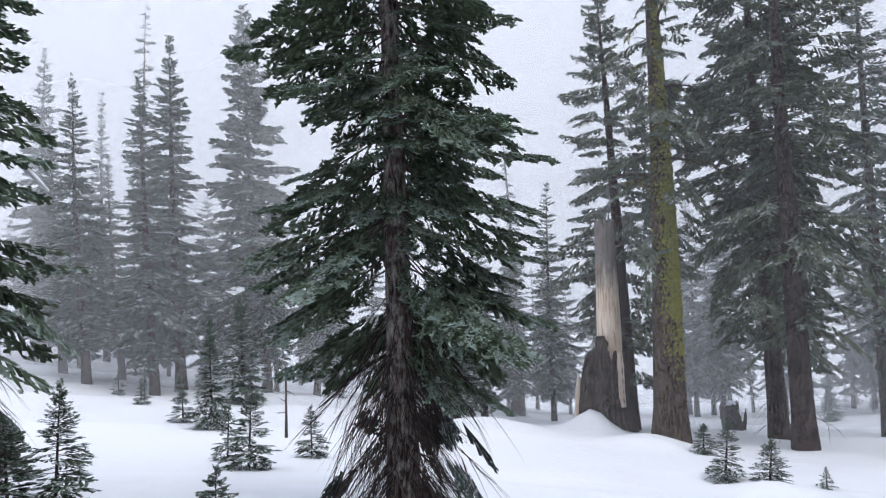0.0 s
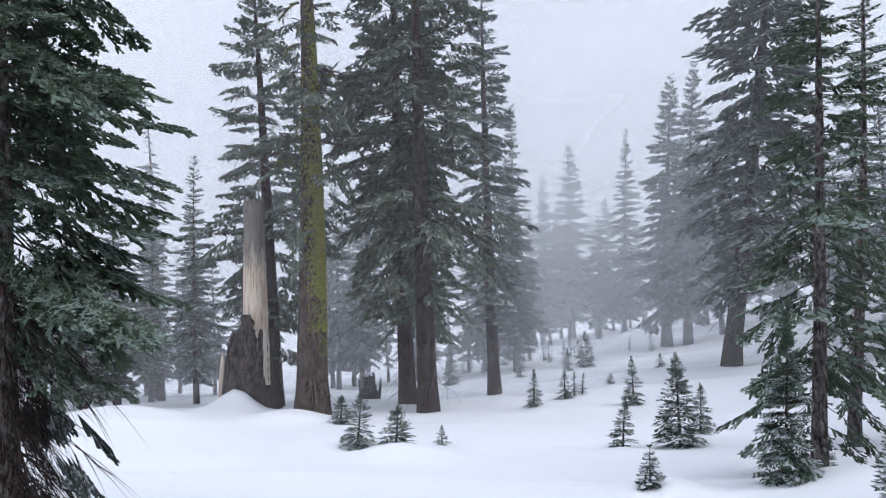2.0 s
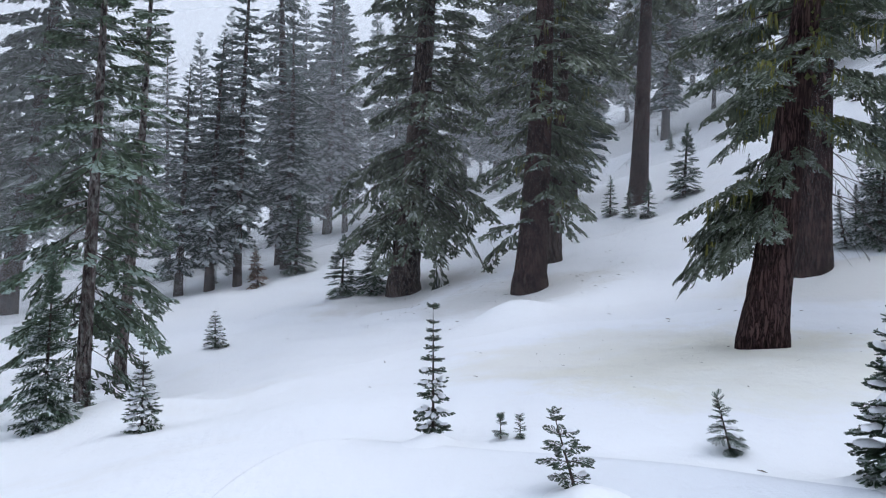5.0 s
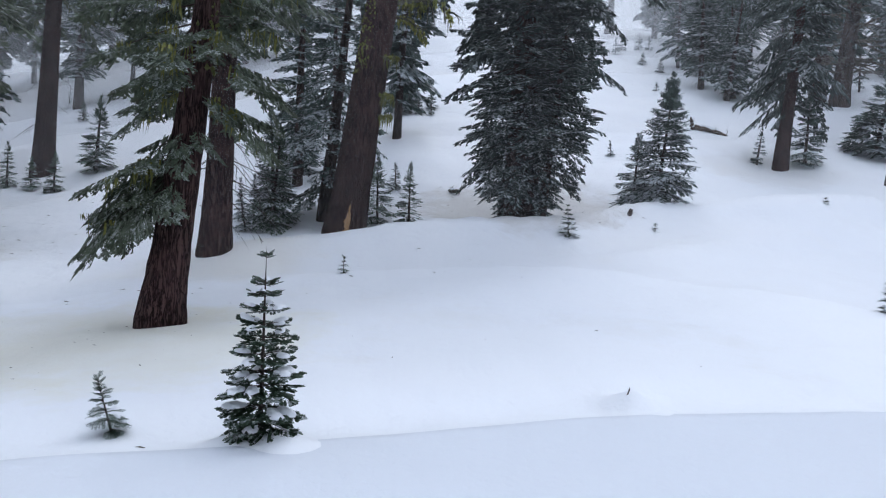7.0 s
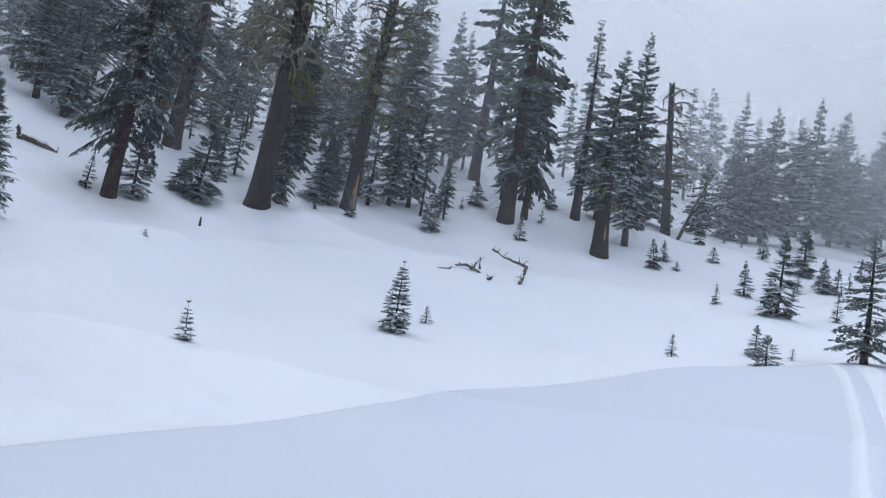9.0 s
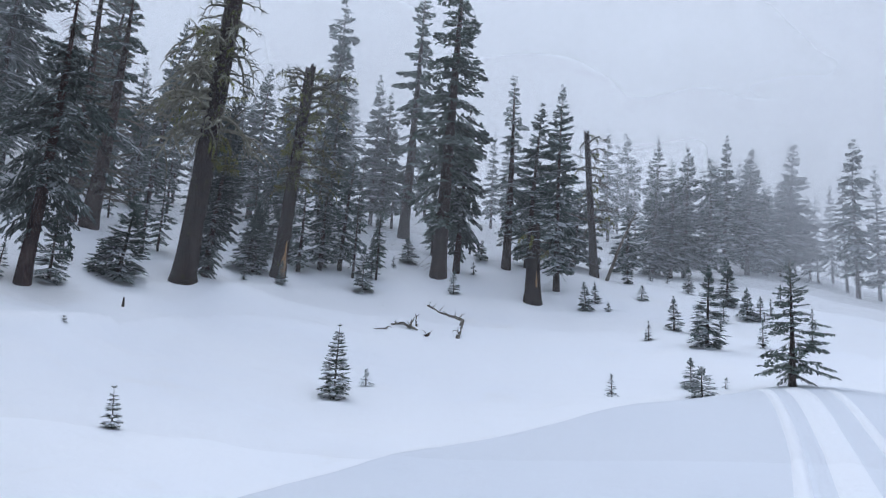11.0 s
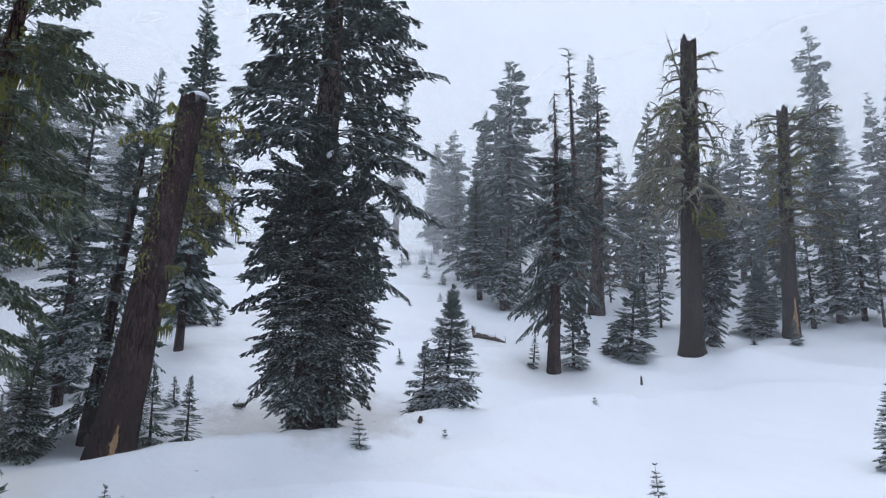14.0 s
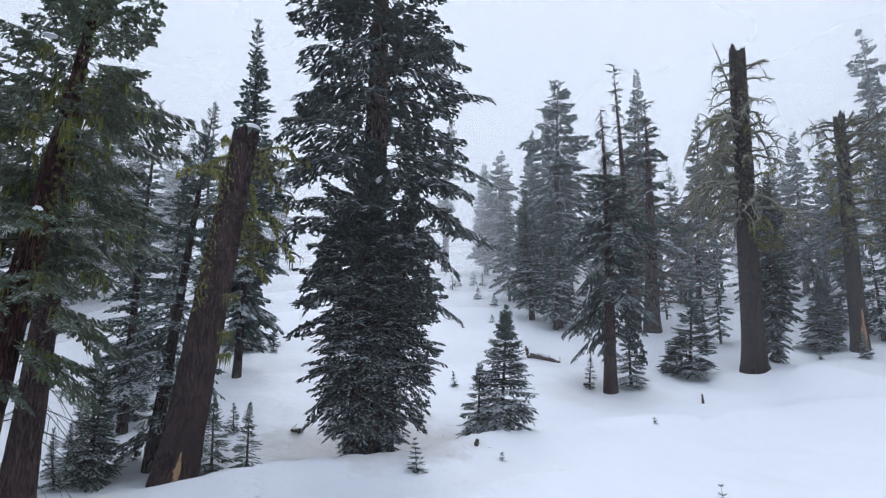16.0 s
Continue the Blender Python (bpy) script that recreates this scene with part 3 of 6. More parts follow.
def limbs(org, yaw, rise, length, droop, thick, sides=3):
    """Thin tapered limbs that carry the sprays."""
    n = len(yaw)
    u = np.array([0.0, 0.4, 0.75, 1.0])
    x = u[None, :] * length[:, None]
    s = np.tan(rise)[:, None]
    z = x * s - droop[:, None] * x * x / length[:, None]
    x = x / np.sqrt(1 + s * s)
    px, py = x * np.cos(yaw)[:, None], x * np.sin(yaw)[:, None]
    r = thick[:, None] * np.array([1, 0.7, 0.4, 0.08])[None]
    th = np.linspace(0, 2 * np.pi, sides, endpoint=False)
    ax, ay = -np.sin(yaw), np.cos(yaw)
    c, sn = np.cos(th)[None, None], np.sin(th)[None, None]
    vx = px[:, :, None] + r[:, :, None] * c * ax[:, None, None]
    vy = py[:, :, None] + r[:, :, None] * c * ay[:, None, None]
    vz = z[:, :, None] + r[:, :, None] * sn
    v = np.stack([vx, vy, vz], -1) + org[:, None, None, :]
    i = np.arange(3)[:, None] * sides
    j = np.arange(sides)[None]
    k = (j + 1) % sides
    q = np.stack([i + j, i + sides + j, i + sides + k, i + k], -1).reshape(-1, 4)
    t = np.concatenate([q[:, [0, 1, 2]], q[:, [0, 2, 3]]])
    t = (t[None] + (np.arange(n) * 4 * sides)[:, None, None]).reshape(-1, 3)
    return v.reshape(-1, 3), t


def axis_point(h, lean, right, u, bend=0.0):
    """A point of a leaning trunk at the height fraction u, from its foot."""
    u = np.asarray(u, float)
    side = lean * u + bend * np.sin(np.pi * u)
    return np.stack([side * right[0], side * right[1], h * u], -1)


def trunk(h, lean, right, r, rng, near, bend=0.0, flare=1.35):
    rings, sides = (44, 36) if near else (12, 9)
    u = np.linspace(0, 1, rings) ** 1.25
    rad = r * ((1 - u) ** 0.85 * 0.97 + 0.03) * (1 + (flare - 1) * np.exp(-u * h / 0.45))
    path = axis_point(h, lean, right, u, bend)
    path[0] -= [0, 0, 0.5]
    v, t = tube(path, rad, sides, rough=0.06 if near else 0.04, rng=rng, furrow=0.014 if near else 0.0)
    return v, t


def lumps(points, sizes, rng, flat=0.7, squash=None):
    """Many small uneven clods, joined: moss cushions or snow pats."""
    base = np.array([[1, 0, 0], [0.5, 0.87, 0], [-0.5, 0.87, 0], [-1, 0, 0], [-0.5, -0.87, 0], [0.5, -0.87, 0], [0, 0, 1], [0, 0, -0.6]], float)
    tri = np.array([[i, (i + 1) % 6, 6] for i in range(6)] + [[(i + 1) % 6, i, 7] for i in range(6)])
    n = len(points)
    v = base[None] * (0.6 + 0.8 * rng.random((n, 8, 1)))
    v[:, :, 2] *= flat
    v = v * np.asarray(sizes)[:, None, None] + np.asarray(points)[:, None, :]
    t = (tri[None] + (np.arange(n) * 8)[:, None, None]).reshape(-1, 3)
    return v.reshape(-1, 3), t


def strands(points, lengths, widths, rng):
    """Hanging beards of lichen: ragged tapering blades."""
    n = len(points)
    p = np.asarray(points)
    a = rng.random(n) * np.pi
    d = np.stack([np.cos(a), np.sin(a), 0 * a], -1) * np.asarray(widths)[:, None]
    sway = (rng.random((n, 3)) - 0.5) * np.asarray(lengths)[:, None] * 0.35
    sway[:, 2] = 0
    dn = np.array([0, 0, -1.0])[None] * np.asarray(lengths)[:, None]
    v = np.stack([p - d, p + d, p + dn * 0.5 + sway * 0.5 + d * 1.2, p + dn + sway, p + dn * 0.55 + sway * 0.4 - d], 1)
    t = np.array([[0, 1, 2], [0, 2, 4], [4, 2, 3]])
    return v.reshape(-1, 3), (t[None] + (np.arange(n) * 5)[:, None, None]).reshape(-1, 3)


# kind: crown start, fullness, spacing factor, tip slope, foot slope, sag, unevenness, needles, bark
KINDS = {
    "near": (0.185, 0.95, 0.52, 30, -36, -0.06, 0.40, needles_near, bark_grey),
    "fir": (0.13, 0.95, 0.66, 25, -22, 0.02, 0.40, needles_mid, bark_dark),
    "slim": (0.10, 0.88, 0.62, 28, -34, 0.10, 0.50, needles_near, bark_grey),
    "open": (0.16, 0.85, 0.80, 15, -22, 0.12, 0.65, needles_mid, bark_dark),
    "sparse": (0.22, 0.80, 1.1, 0, -24, 0.15, 0.75, needles_mid, bark_dark),
    "big": (0.17, 0.90, 0.85, 30, -12, 0.34, 0.60, needles_mossy, bark_dark),
    "mossfir": (0.14, 0.9, 0.85, 30, -14, 0.30, 0.60, needles_mossy, bark_red),
    "moss": (0.30, 0.7, 1.2, 20, -24, 0.30, 0.65, needles_mossy, bark_mossy),
    "tall": (0.34, 0.8, 1.0, 35, -14, 0.35, 0.7, needles_mossy, bark_red),
    "mossnear": (0.165, 0.78, 0.74, 20, -18, 0.26, 0.55, needles_mossy, bark_red),
    "ragged": (0.12, 0.82, 0.72, 30, -16, 0.34, 0.60, needles_mossy, bark_dark),
    "old": (0.20, 0.88, 0.95, 30, -4, 0.36, 0.60, needles_dark, bark_dark),
    "frost": (0.10, 0.92, 0.66, 35, -26, 0.08, 0.5, needles_white, bark_dark),
    "leaner": (0.14, 1.0, 0.72, 35, 0, 0.06, 0.2, needles_sap, twig_wood),
    "dark": (0.03, 0.97, 0.42, 40, -26, 0.20, 0.42, needles_dark, bark_dark),
    "droop": (0.13, 0.95, 0.60, 10, -34, 0.24, 0.5, needles_dark, bark_red),
    "dead": (0.12, 0.35, 1.2, 15, -30, 0.25, 0.8, needles_white, bark_dark),
    "young": (0.02, 1.0, 0.62, 48, -14, 0.12, 0.28, needles_young, twig_wood),
    "sap": (0.03, 1.0, 0.66, 25, -16, -0.04, 0.25, needles_sap, twig_wood),
    "brown": (0.04, 0.9, 0.8, 40, -20, 0.15, 0.4, needles_brown, twig_wood),
}
HANGING = ("ragged", "big", "mossfir", "moss", "tall", "mossnear", "old", "droop")
LABELS = {
    "near": ("dark green fir with pale new needle tips and bare lower twigs", "fir tree"),
    "fir": ("tall dark fir dusted with snow, standing in fog", "fir tree"),
    "slim": ("slender dark fir with drooping boughs and pale lichened trunk", "fir tree"),
    "open": ("tall fir with an open, uneven crown, greyed by fog", "fir tree"),
    "sparse": ("thin fir with a sparse, half-dead crown in fog", "fir tree"),
    "big": ("large red fir with drooping lichened boughs and brown trunk", "fir tree"),
    "mossfir": ("large red fir with yellow-green lichen on its boughs", "fir tree"),
    "moss": ("old fir trunk covered with yellow-green moss on one side", "fir tree"),
    "tall": ("tall red fir with a bare furrowed brown lower trunk", "fir tree"),
    "mossnear": ("leaning red fir with mossy boughs and thick brown trunk", "fir tree"),
    "ragged": ("broad dark fir with ragged drooping boughs and hidden trunk", "fir tree"),
    "old": ("tall old fir with an open ragged dark crown", "fir tree"),
    "frost": ("rimed grey-green fir with dark trunk, dusted with snow", "fir tree"),
    "leaner": ("small leaning fir with few stiff branches in snow", "young fir"),
    "dark": ("dense dark fir with boughs down to the snow", "fir tree"),
    "droop": ("fir with drooping snow-dusted boughs and a thinning top", "fir tree"),
    "dead": ("dying fir with bare grey branches and snow on twigs", "fir tree"),
    "young": ("young green fir standing in the snow", "young fir"),
    "sap": ("small fir with snow lying on its tiered branches", "young fir"),
    "brown": ("young fir with withered reddish needles in the snow", "young fir"),
}
COUNT = [0]
MOSSY = []


def tree(kind, az, d, h, lean, reach, girth):
    """A conifer at a bearing and distance: its height, sideways lean, half width of crown and trunk radius."""
    COUNT[0] += 1
    rng = np.random.default_rng(1000 + COUNT[0])
    start, full, gap, tip_s, foot_s, sag, uneven, needle, bark = KINDS[kind]
    foot = spot(az, d)
    small = kind in ("young", "sap", "brown", "leaner")
    right = np.array([math.cos(radians(az)), math.sin(radians(az)), 0])
    label, cat = LABELS[kind]
    if needle is needles_mid and (-172 < az < -55 or az > 150) and kind in ("fir", "open"):
        needle = needles_white if d > 23 else needles_mid
    if small and kind == "young" and (d > 18) and (az < -100 or az > 150):
        needle = needles_white
    top = tagged(new("young_fir" if small else "fir_tree"), label, cat, "young firs in the snow" if small else "firs of the forest")
    top.location = foot
    level = 0 if d < 9.5 and not small else (0 if d < 7.5 else 1) if d < 9 else 2 if d < 33 else 3
    if small and level == 2 and d > 24:
        level = 3
    near = d < 24 and girth > 0.2 and not small
    bend = 0.0 if small else (rng.random() - 0.5) * 0.02 * h
    if kind == "mossnear":
        bend = 0.04
    if kind in ("moss", "mossnear"):
        MOSSY.append((top, bend))
    v, t = trunk(h * 0.985, lean, right, girth, rng, near, bend, 1.0 if small else 1.3)
    part("trunk", v, t, bark, top, smooth=True)
    # whorls of branches
    step = (0.34 + 0.012 * h) * gap if not small else (0.05 + 0.062 * h ** 0.6) * gap * 1.35
    if not small and d > 32:
        step *= 1.15 if d < 44 else 1.05
    if small and level == 3:
        step *= 1.12 if d < 44 else 1.9
    zs, us = [], []
    z = start * h
    last = {"sap": 0.84, "leaner": 0.86}.get(kind, 0.985)
    while z < h * last:
        u = (z / h - start) / (1 - start)
        zs.append(z)
        us.append(u)
        z += step * (1.15 - 0.55 * u) * (0.8 + 0.4 * rng.random())
    if last < 0.9:
        zs.append(h * 0.93)
        us.append(0.97)
    per = (4 if d > 44 else 6 if d > 32 else 7) if not small else 5 if kind == "leaner" else 10 if kind == "sap" else 8
    z, u = np.repeat(zs, per), np.clip(np.repeat(us, per), 0, 1)
    n = len(z)
    yaw = rng.random(n) * 2 * np.pi
    if not small:
        yaw = np.tile(np.arange(per) * 2 * np.pi / per, len(zs)) + np.repeat(rng.random(len(zs)) * 6.28, per) + rng.normal(0, 0.22, n)
    if kind in ("sap", "leaner"):
        yaw = np.tile(np.arange(per) * 2 * np.pi / per, len(zs)) + np.repeat(rng.random(len(zs)) * 6.28, per)
        z = z + (rng.random(n) - 0.5) * 0.02
    else:
        z = z + (rng.random(n) - 0.5) * step * (1.0 if d > 32 else 0.7)
    body = np.clip(1.03 - u, 0.02, 1) ** (0.80 if not small else 0.82) * np.clip(0.62 + u * 2.6, 0, 1)
    if kind in ("open", "big", "tall", "moss", "mossnear", "mossfir", "sparse", "dead"):
        body = np.clip(1.04 - u, 0.03, 1) ** 0.62 * np.clip(0.55 + u * 1.6, 0, 1)
    if kind in ("near", "old", "dark"):
        body = np.clip(1.03 - u, 0.03, 1) ** 0.6 * np.clip({"near": 0.72, "old": 0.75, "dark": 0.24}[kind] + u * 1.8, 0, 1)
    if kind == "droop":
        body = np.clip(0.5 + u * 2.4, 0, 1) * np.where(u < 0.5, 1.0, np.clip(1.35 - u * 0.95, 0.3, 1))
    # boughs gather in shelves with gaps between
    ph = rng.random(3) * 6.28
    field = 0.55 * np.sin(2 * yaw + ph[0] + 1.2 * np.sin(z * 1.5)) + 0.6 * np.sin(z * (3.4 if h > 6 else 6.0) + yaw + ph[1])
    gappy = 0.0 if small else {"near": 0.9, "fir": 0.45, "sparse": 0.4, "open": 0.7, "frost": 0.7, "dark": 0.5, "big": 0.7, "mossfir": 0.7, "mossnear": 1.0, "old": 0.45}.get(kind, 1.0)
    wave = 1 + 0.5 * uneven * np.sin(z / h * 23 + yaw * 2 + rng.random() * 6) * 0.5
    length = reach * body * wave * (1 - uneven * 0.7 * rng.random(n)) * (1 + 0.22 * gappy * field) * (1.18 if kind in ("sap", "leaner") else 1.08 if kind == "near" else 1.25)
    length = np.maximum(length, 0.05 + 0.012 * h)
    keep = (rng.random(n) < full) & (field > -1.2 + 0.8 * gappy)
    if not small:
        keep &= (z - 1.65 < 0.72 * d) | (rng.random(n) < 0.3)
    if kind == "droop":
        keep &= rng.random(n) < np.where(u < 0.72, 1.0, 0.05)
        keep &= (z > 0.30 * h) | (np.cos(yaw - math.atan2(-foot.y, -foot.x)) < 0.35)
    if kind in ("big", "mossfir", "tall"):
        keep &= (np.cos(yaw - math.atan2(-foot.y, -foot.x)) < 0.6) | (z > 0.7 * h) | (rng.random(n) < 0.45)
    if kind == "near":
        keep &= (np.cos(yaw - math.atan2(-foot.y, -foot.x)) < 0.75) | (z > 0.34 * h) | (rng.random(n) < 0.3)
    if kind == "slim":
        keep &= (np.cos(yaw - math.atan2(-foot.y, -foot.x) - 0.4) < 0.35) | (z > 0.62 * h) | (rng.random(n) < 0.3)
    if kind == "mossnear":
        front = np.cos(yaw - math.atan2(-foot.y, -foot.x))
        toward = np.cos(yaw - math.atan2(-right[1], -right[0]))
        keep &= (front < 0.45) | (rng.random(n) < 0.5)
        keep &= (z > h * 0.30) | (toward > 0.25)
    z, u, yaw, length = z[keep], u[keep], yaw[keep], length[keep]
    n = len(z)
    rise = np.radians(foot_s + (tip_s - foot_s) * u ** 1.4 + (rng.random(n) - 0.5) * 22)
    droop = sag * (1 - u * 0.7) * (0.5 + rng.random(n))
    org = axis_point(h, lean, right, np.clip(z / h, 0, 1), bend)
    if small:
        v, t, tips = foliage(("sap" if d < 9 else "sap_plain") if kind in ("sap", "leaner") or (8 < d < 22 and h < 2.4) else level + 10, org, yaw, rise, length, droop, rng, 1.15)
    else:
        hanging = kind in HANGING
        grade = "fine" if d < 9 or kind == "mossnear" else "mid" if d < 25 or (d < 32 and hanging) or (d < 42 and kind == "open") else "far" if d < 44 else "dim"
        if hanging and d < 36:
            set_out = clumps(org, yaw, rise, length, droop, rng, 0.62 if d < 13 else 0.95 if d < 25 else 1.25)
        elif d < 22:
            set_out = clumps(org, yaw, rise, length, droop, rng, 0.85 if kind == "near" else 0.70)
        else:
            set_out = (org, yaw, rise, length, droop)
        v, t, tips = foliage(grade + "_hanging" if hanging else grade, *set_out, rng, 0.95 if d < 28 else 1.1 if d < 44 else 1.35, 0.5 if hanging else 0.3)
    tagged(part("crown", v, t, needle, top, tips=tips), kind="stuff")
    if d < 30 and (d < 21 or not small):
        thick = np.clip(length * 0.012, 0.004, 0.05)
        v, t = limbs(org, yaw, rise, length * 0.97, droop, thick)
        tagged(part("branchwork", v, t, twig_wood, top), kind="stuff")
    if kind == "near":
        m = 13
        zt = h * (0.09 + 0.07 * rng.random(m))
        v, t, tips = foliage("tuft", axis_point(h, lean, right, zt / h, bend), math.atan2(foot.y, foot.x) + 2.2 * (2 * rng.random(m) - 1), np.radians(-30 - 14 * rng.random(m)), reach * (0.50 + 0.28 * rng.random(m)), np.full(m, 0.15), rng, 0.9)
        tagged(part("lower_spray", v, t, needles_dark, top, "sparse needles at the ends of dying twigs", tips=tips), kind="stuff")
    if kind == "mossnear":
        m = 16
        left = np.arange(m) < 9
        home = np.where(left, math.atan2(-right[1], -right[0]), math.atan2(-foot.y, -foot.x)) + (0.9 + 0.5 * ~left) * (rng.random(m) - 0.5)
        zl = np.where(left, 1.9 + 0.9 * rng.random(m), 2.0 + 1.2 * rng.random(m))
        ll = np.where(left, 0.85 + 0.45 * rng.random(m), 0.40 + 0.25 * rng.random(m))
        low = (axis_point(h, lean, right, zl / h, bend), home, np.radians(-34 - 14 * rng.random(m)), ll, np.full(m, 0.12))
        v, t, tips = foliage("fine_hanging", *clumps(*low, rng, 0.5), rng, 1.0, 0.5)
        tagged(part("low_bough", v, t, needle, top, "low drooping boughs", tips=tips), kind="stuff")
        v, t = limbs(*low, np.full(m, 0.016))
        tagged(part("low_branchwork", v, t, twig_wood, top), kind="stuff")
    # bare twigs below the live crown
    if kind in ("near", "open", "sparse", "dead", "droop", "tall", "big", "fir") and not small and d < 42:
        dead_twigs(top, kind, h, lean, right, reach, start, rng, bend, d)
    # lichen beards on boughs
    if kind in ("big", "mossfir", "moss", "mossnear", "tall") and d < 36:
        m = 200 if kind in ("mossfir", "mossnear") else 130
        i = rng.integers(0, n, m)
        f = 0.25 + 0.7 * rng.random(m)
        x = f * length[i]
        p = org[i] + np.stack([x * np.cos(yaw[i]), x * np.sin(yaw[i]), x * np.tan(rise[i]) - droop[i] * x * f], -1)
        low = p[:, 2] < h * 0.75
        p = p[low]
        p = np.repeat(p, 10, 0) + (rng.random((10 * len(p), 3)) - 0.5) * np.array([0.16, 0.16, 0.06])
        v, t = strands(p, 0.06 + 0.34 * rng.random(len(p)) ** 2, 0.004 + 0.009 * rng.random(len(p)), rng)
        tagged(part("lichen", v, t, moss_mat if kind in ("mossnear", "mossfir") else beard_mat, top, "yellow-green hanging lichen"), kind="stuff")
    if kind in ("sap", "leaner") or (kind == "young" and d < 8):
        heavy = length > 0.12
        i = np.where(heavy)[0]
        i = i[rng.random(len(i)) < {"sap": 0.62, "leaner": 0.12}.get(kind, 0.3) * np.clip(1.25 - u[i], 0, 1)]
        if len(i):
            snow_pads(top, org[i], yaw[i], rise[i], length[i], droop[i], rng, 0.17, 0.88)
    elif d < 34 and not small and kind not in ("near", "moss"):
        i = rng.choice(n, max(2, n // (90 if kind == "fir" else 50)), replace=False)
        x = np.maximum(length[i] - 0.5, 0) * (0.4 + 0.5 * rng.random(len(i)))
        o = org[i] + np.stack([x * np.cos(rise[i]) * np.cos(yaw[i]), x * np.cos(rise[i]) * np.sin(yaw[i]), x * np.tan(rise[i]) - droop[i] * x * x / length[i] + 0.03], -1)
        snow_pads(top, o, yaw[i], np.arctan(np.tan(rise[i]) - 2 * droop[i] * x / length[i]), np.minimum(length[i], 0.34 if d < 13 else 0.52), droop[i] * 0.5, rng, 0.17)
    return top


def snow_pads(top, org, yaw, rise, length, droop, rng, wide=0.30, end=0.95):
    """Snow lying along boughs as rounded loaves."""
    bits = []
    for o, a, r, ln, dr in zip(org, yaw, rise, length, droop):
        rows, cols = 6, 5
        f = np.linspace(0.30 + 0.15 * rng.random(), end, rows)
        c = np.linspace(-1, 1, cols)
        w = ln * wide * np.sin(np.pi * np.linspace(0.04, 0.96, rows)) ** 0.6 * (0.8 + 0.4 * rng.random(rows))
        F, C = np.meshgrid(f, c, indexing="ij")
        x, y = F * ln, C * w[:, None]
        zz = x * math.tan(r) - dr * x * F - 0.25 * y * y / ln + 0.008 + (0.012 + 0.42 * w[:, None]) * np.clip(1 - C * C, 0, 1) ** 0.6 * (0.7 + 0.6 * rng.random((rows, cols)))
        x = x * math.cos(r)
        v = np.stack([x * math.cos(a) - y * math.sin(a), x * math.sin(a) + y * math.cos(a), zz], -1).reshape(-1, 3) + o
        i = (np.arange(rows - 1)[:, None] * cols + np.arange(cols - 1)[None]).ravel()
        t = np.concatenate([np.stack([i, i + cols, i + cols + 1], -1), np.stack([i, i + cols + 1, i + 1], -1)])
        bits.append((v, t))
    v, t = joined(bits)
    part("snow", v, t, snow_clean, top, "white snow lying on the boughs", True, "stuff")


def dead_twigs(top, kind, h, lean, right, reach, start, rng, bend, d):
    low = {"near": 0.02, "droop": 0.62, "dead": 0.10}.get(kind, 0.04)
    high = {"near": start + 0.02, "droop": 1.0, "dead": 1.0}.get(kind, start + 0.12)
    n = {"near": 250 if d < 9 else 140, "droop": 110, "dead": 110, "sparse": 40}.get(kind, 30 if d < 30 else 16)
    z = h * (low + (high - low) * rng.random(n))
    yaw = rng.random(n) * 2 * np.pi
    if kind == "near":
        yaw = math.atan2(top.location.y, top.location.x) + 2.9 * (2 * rng.random(n) - 1)
    ln = reach * (0.35 + 0.6 * rng.random(n)) * (0.75 if kind != "near" else 1.05)
    if kind == "near":
        ln = 0.40 + 0.62 * rng.random(n) + 0.35 * np.clip(z / h / 0.2, 0, 1) * rng.random(n)
    if kind == "droop":
        ln = reach * (0.35 + 0.65 * rng.random(n)) * np.clip(1.4 - z / h, 0.3, 1)
    if kind == "dead":
        ln = reach * (0.5 + 0.7 * rng.random(n)) * np.clip(1.3 - z / h, 0.35, 1)
    rise = np.radians((-28 if kind == "near" else -22) + 30 * (rng.random(n) - 0.5))
    dr = (0.35 if kind == "near" else 0.12) + 0.3 * rng.random(n)
    if kind == "dead":
        rise, dr = np.radians(18 + 30 * (rng.random(n) - 0.5)), 0.35 + 0.4 * rng.random(n)
    org = axis_point(h, lean, right, z / h, bend)
    thick = 0.028 + 0.026 * ln if kind == "dead" else 0.013 + 0.016 * ln if kind == "droop" else (0.004 + 0.007 * ln) if kind == "near" else 0.005 + 0.008 * ln
    bits = [limbs(org, yaw, rise, ln, dr, thick)]
    for k in range(8 if d < 12 else 3 if d < 20 or kind == "dead" else 1):
        f = 0.25 + 0.6 * rng.random(n)
        x = f * ln
        o = org + np.stack([x * np.cos(rise) * np.cos(yaw), x * np.cos(rise) * np.sin(yaw), x * np.tan(rise) - dr * x * f], -1)
        bits.append(limbs(o, yaw + (rng.random(n) - 0.5) * 2.0, rise - 0.2, ln * 0.45, dr * 0.5, thick * 0.55))
    v, t = joined(bits)
    part("dead_branchwork", v, t, twig_dark if kind == "near" else dead_wood if kind == "dead" else twig_wood, top, "bare brown dead twigs", kind_of="stuff")


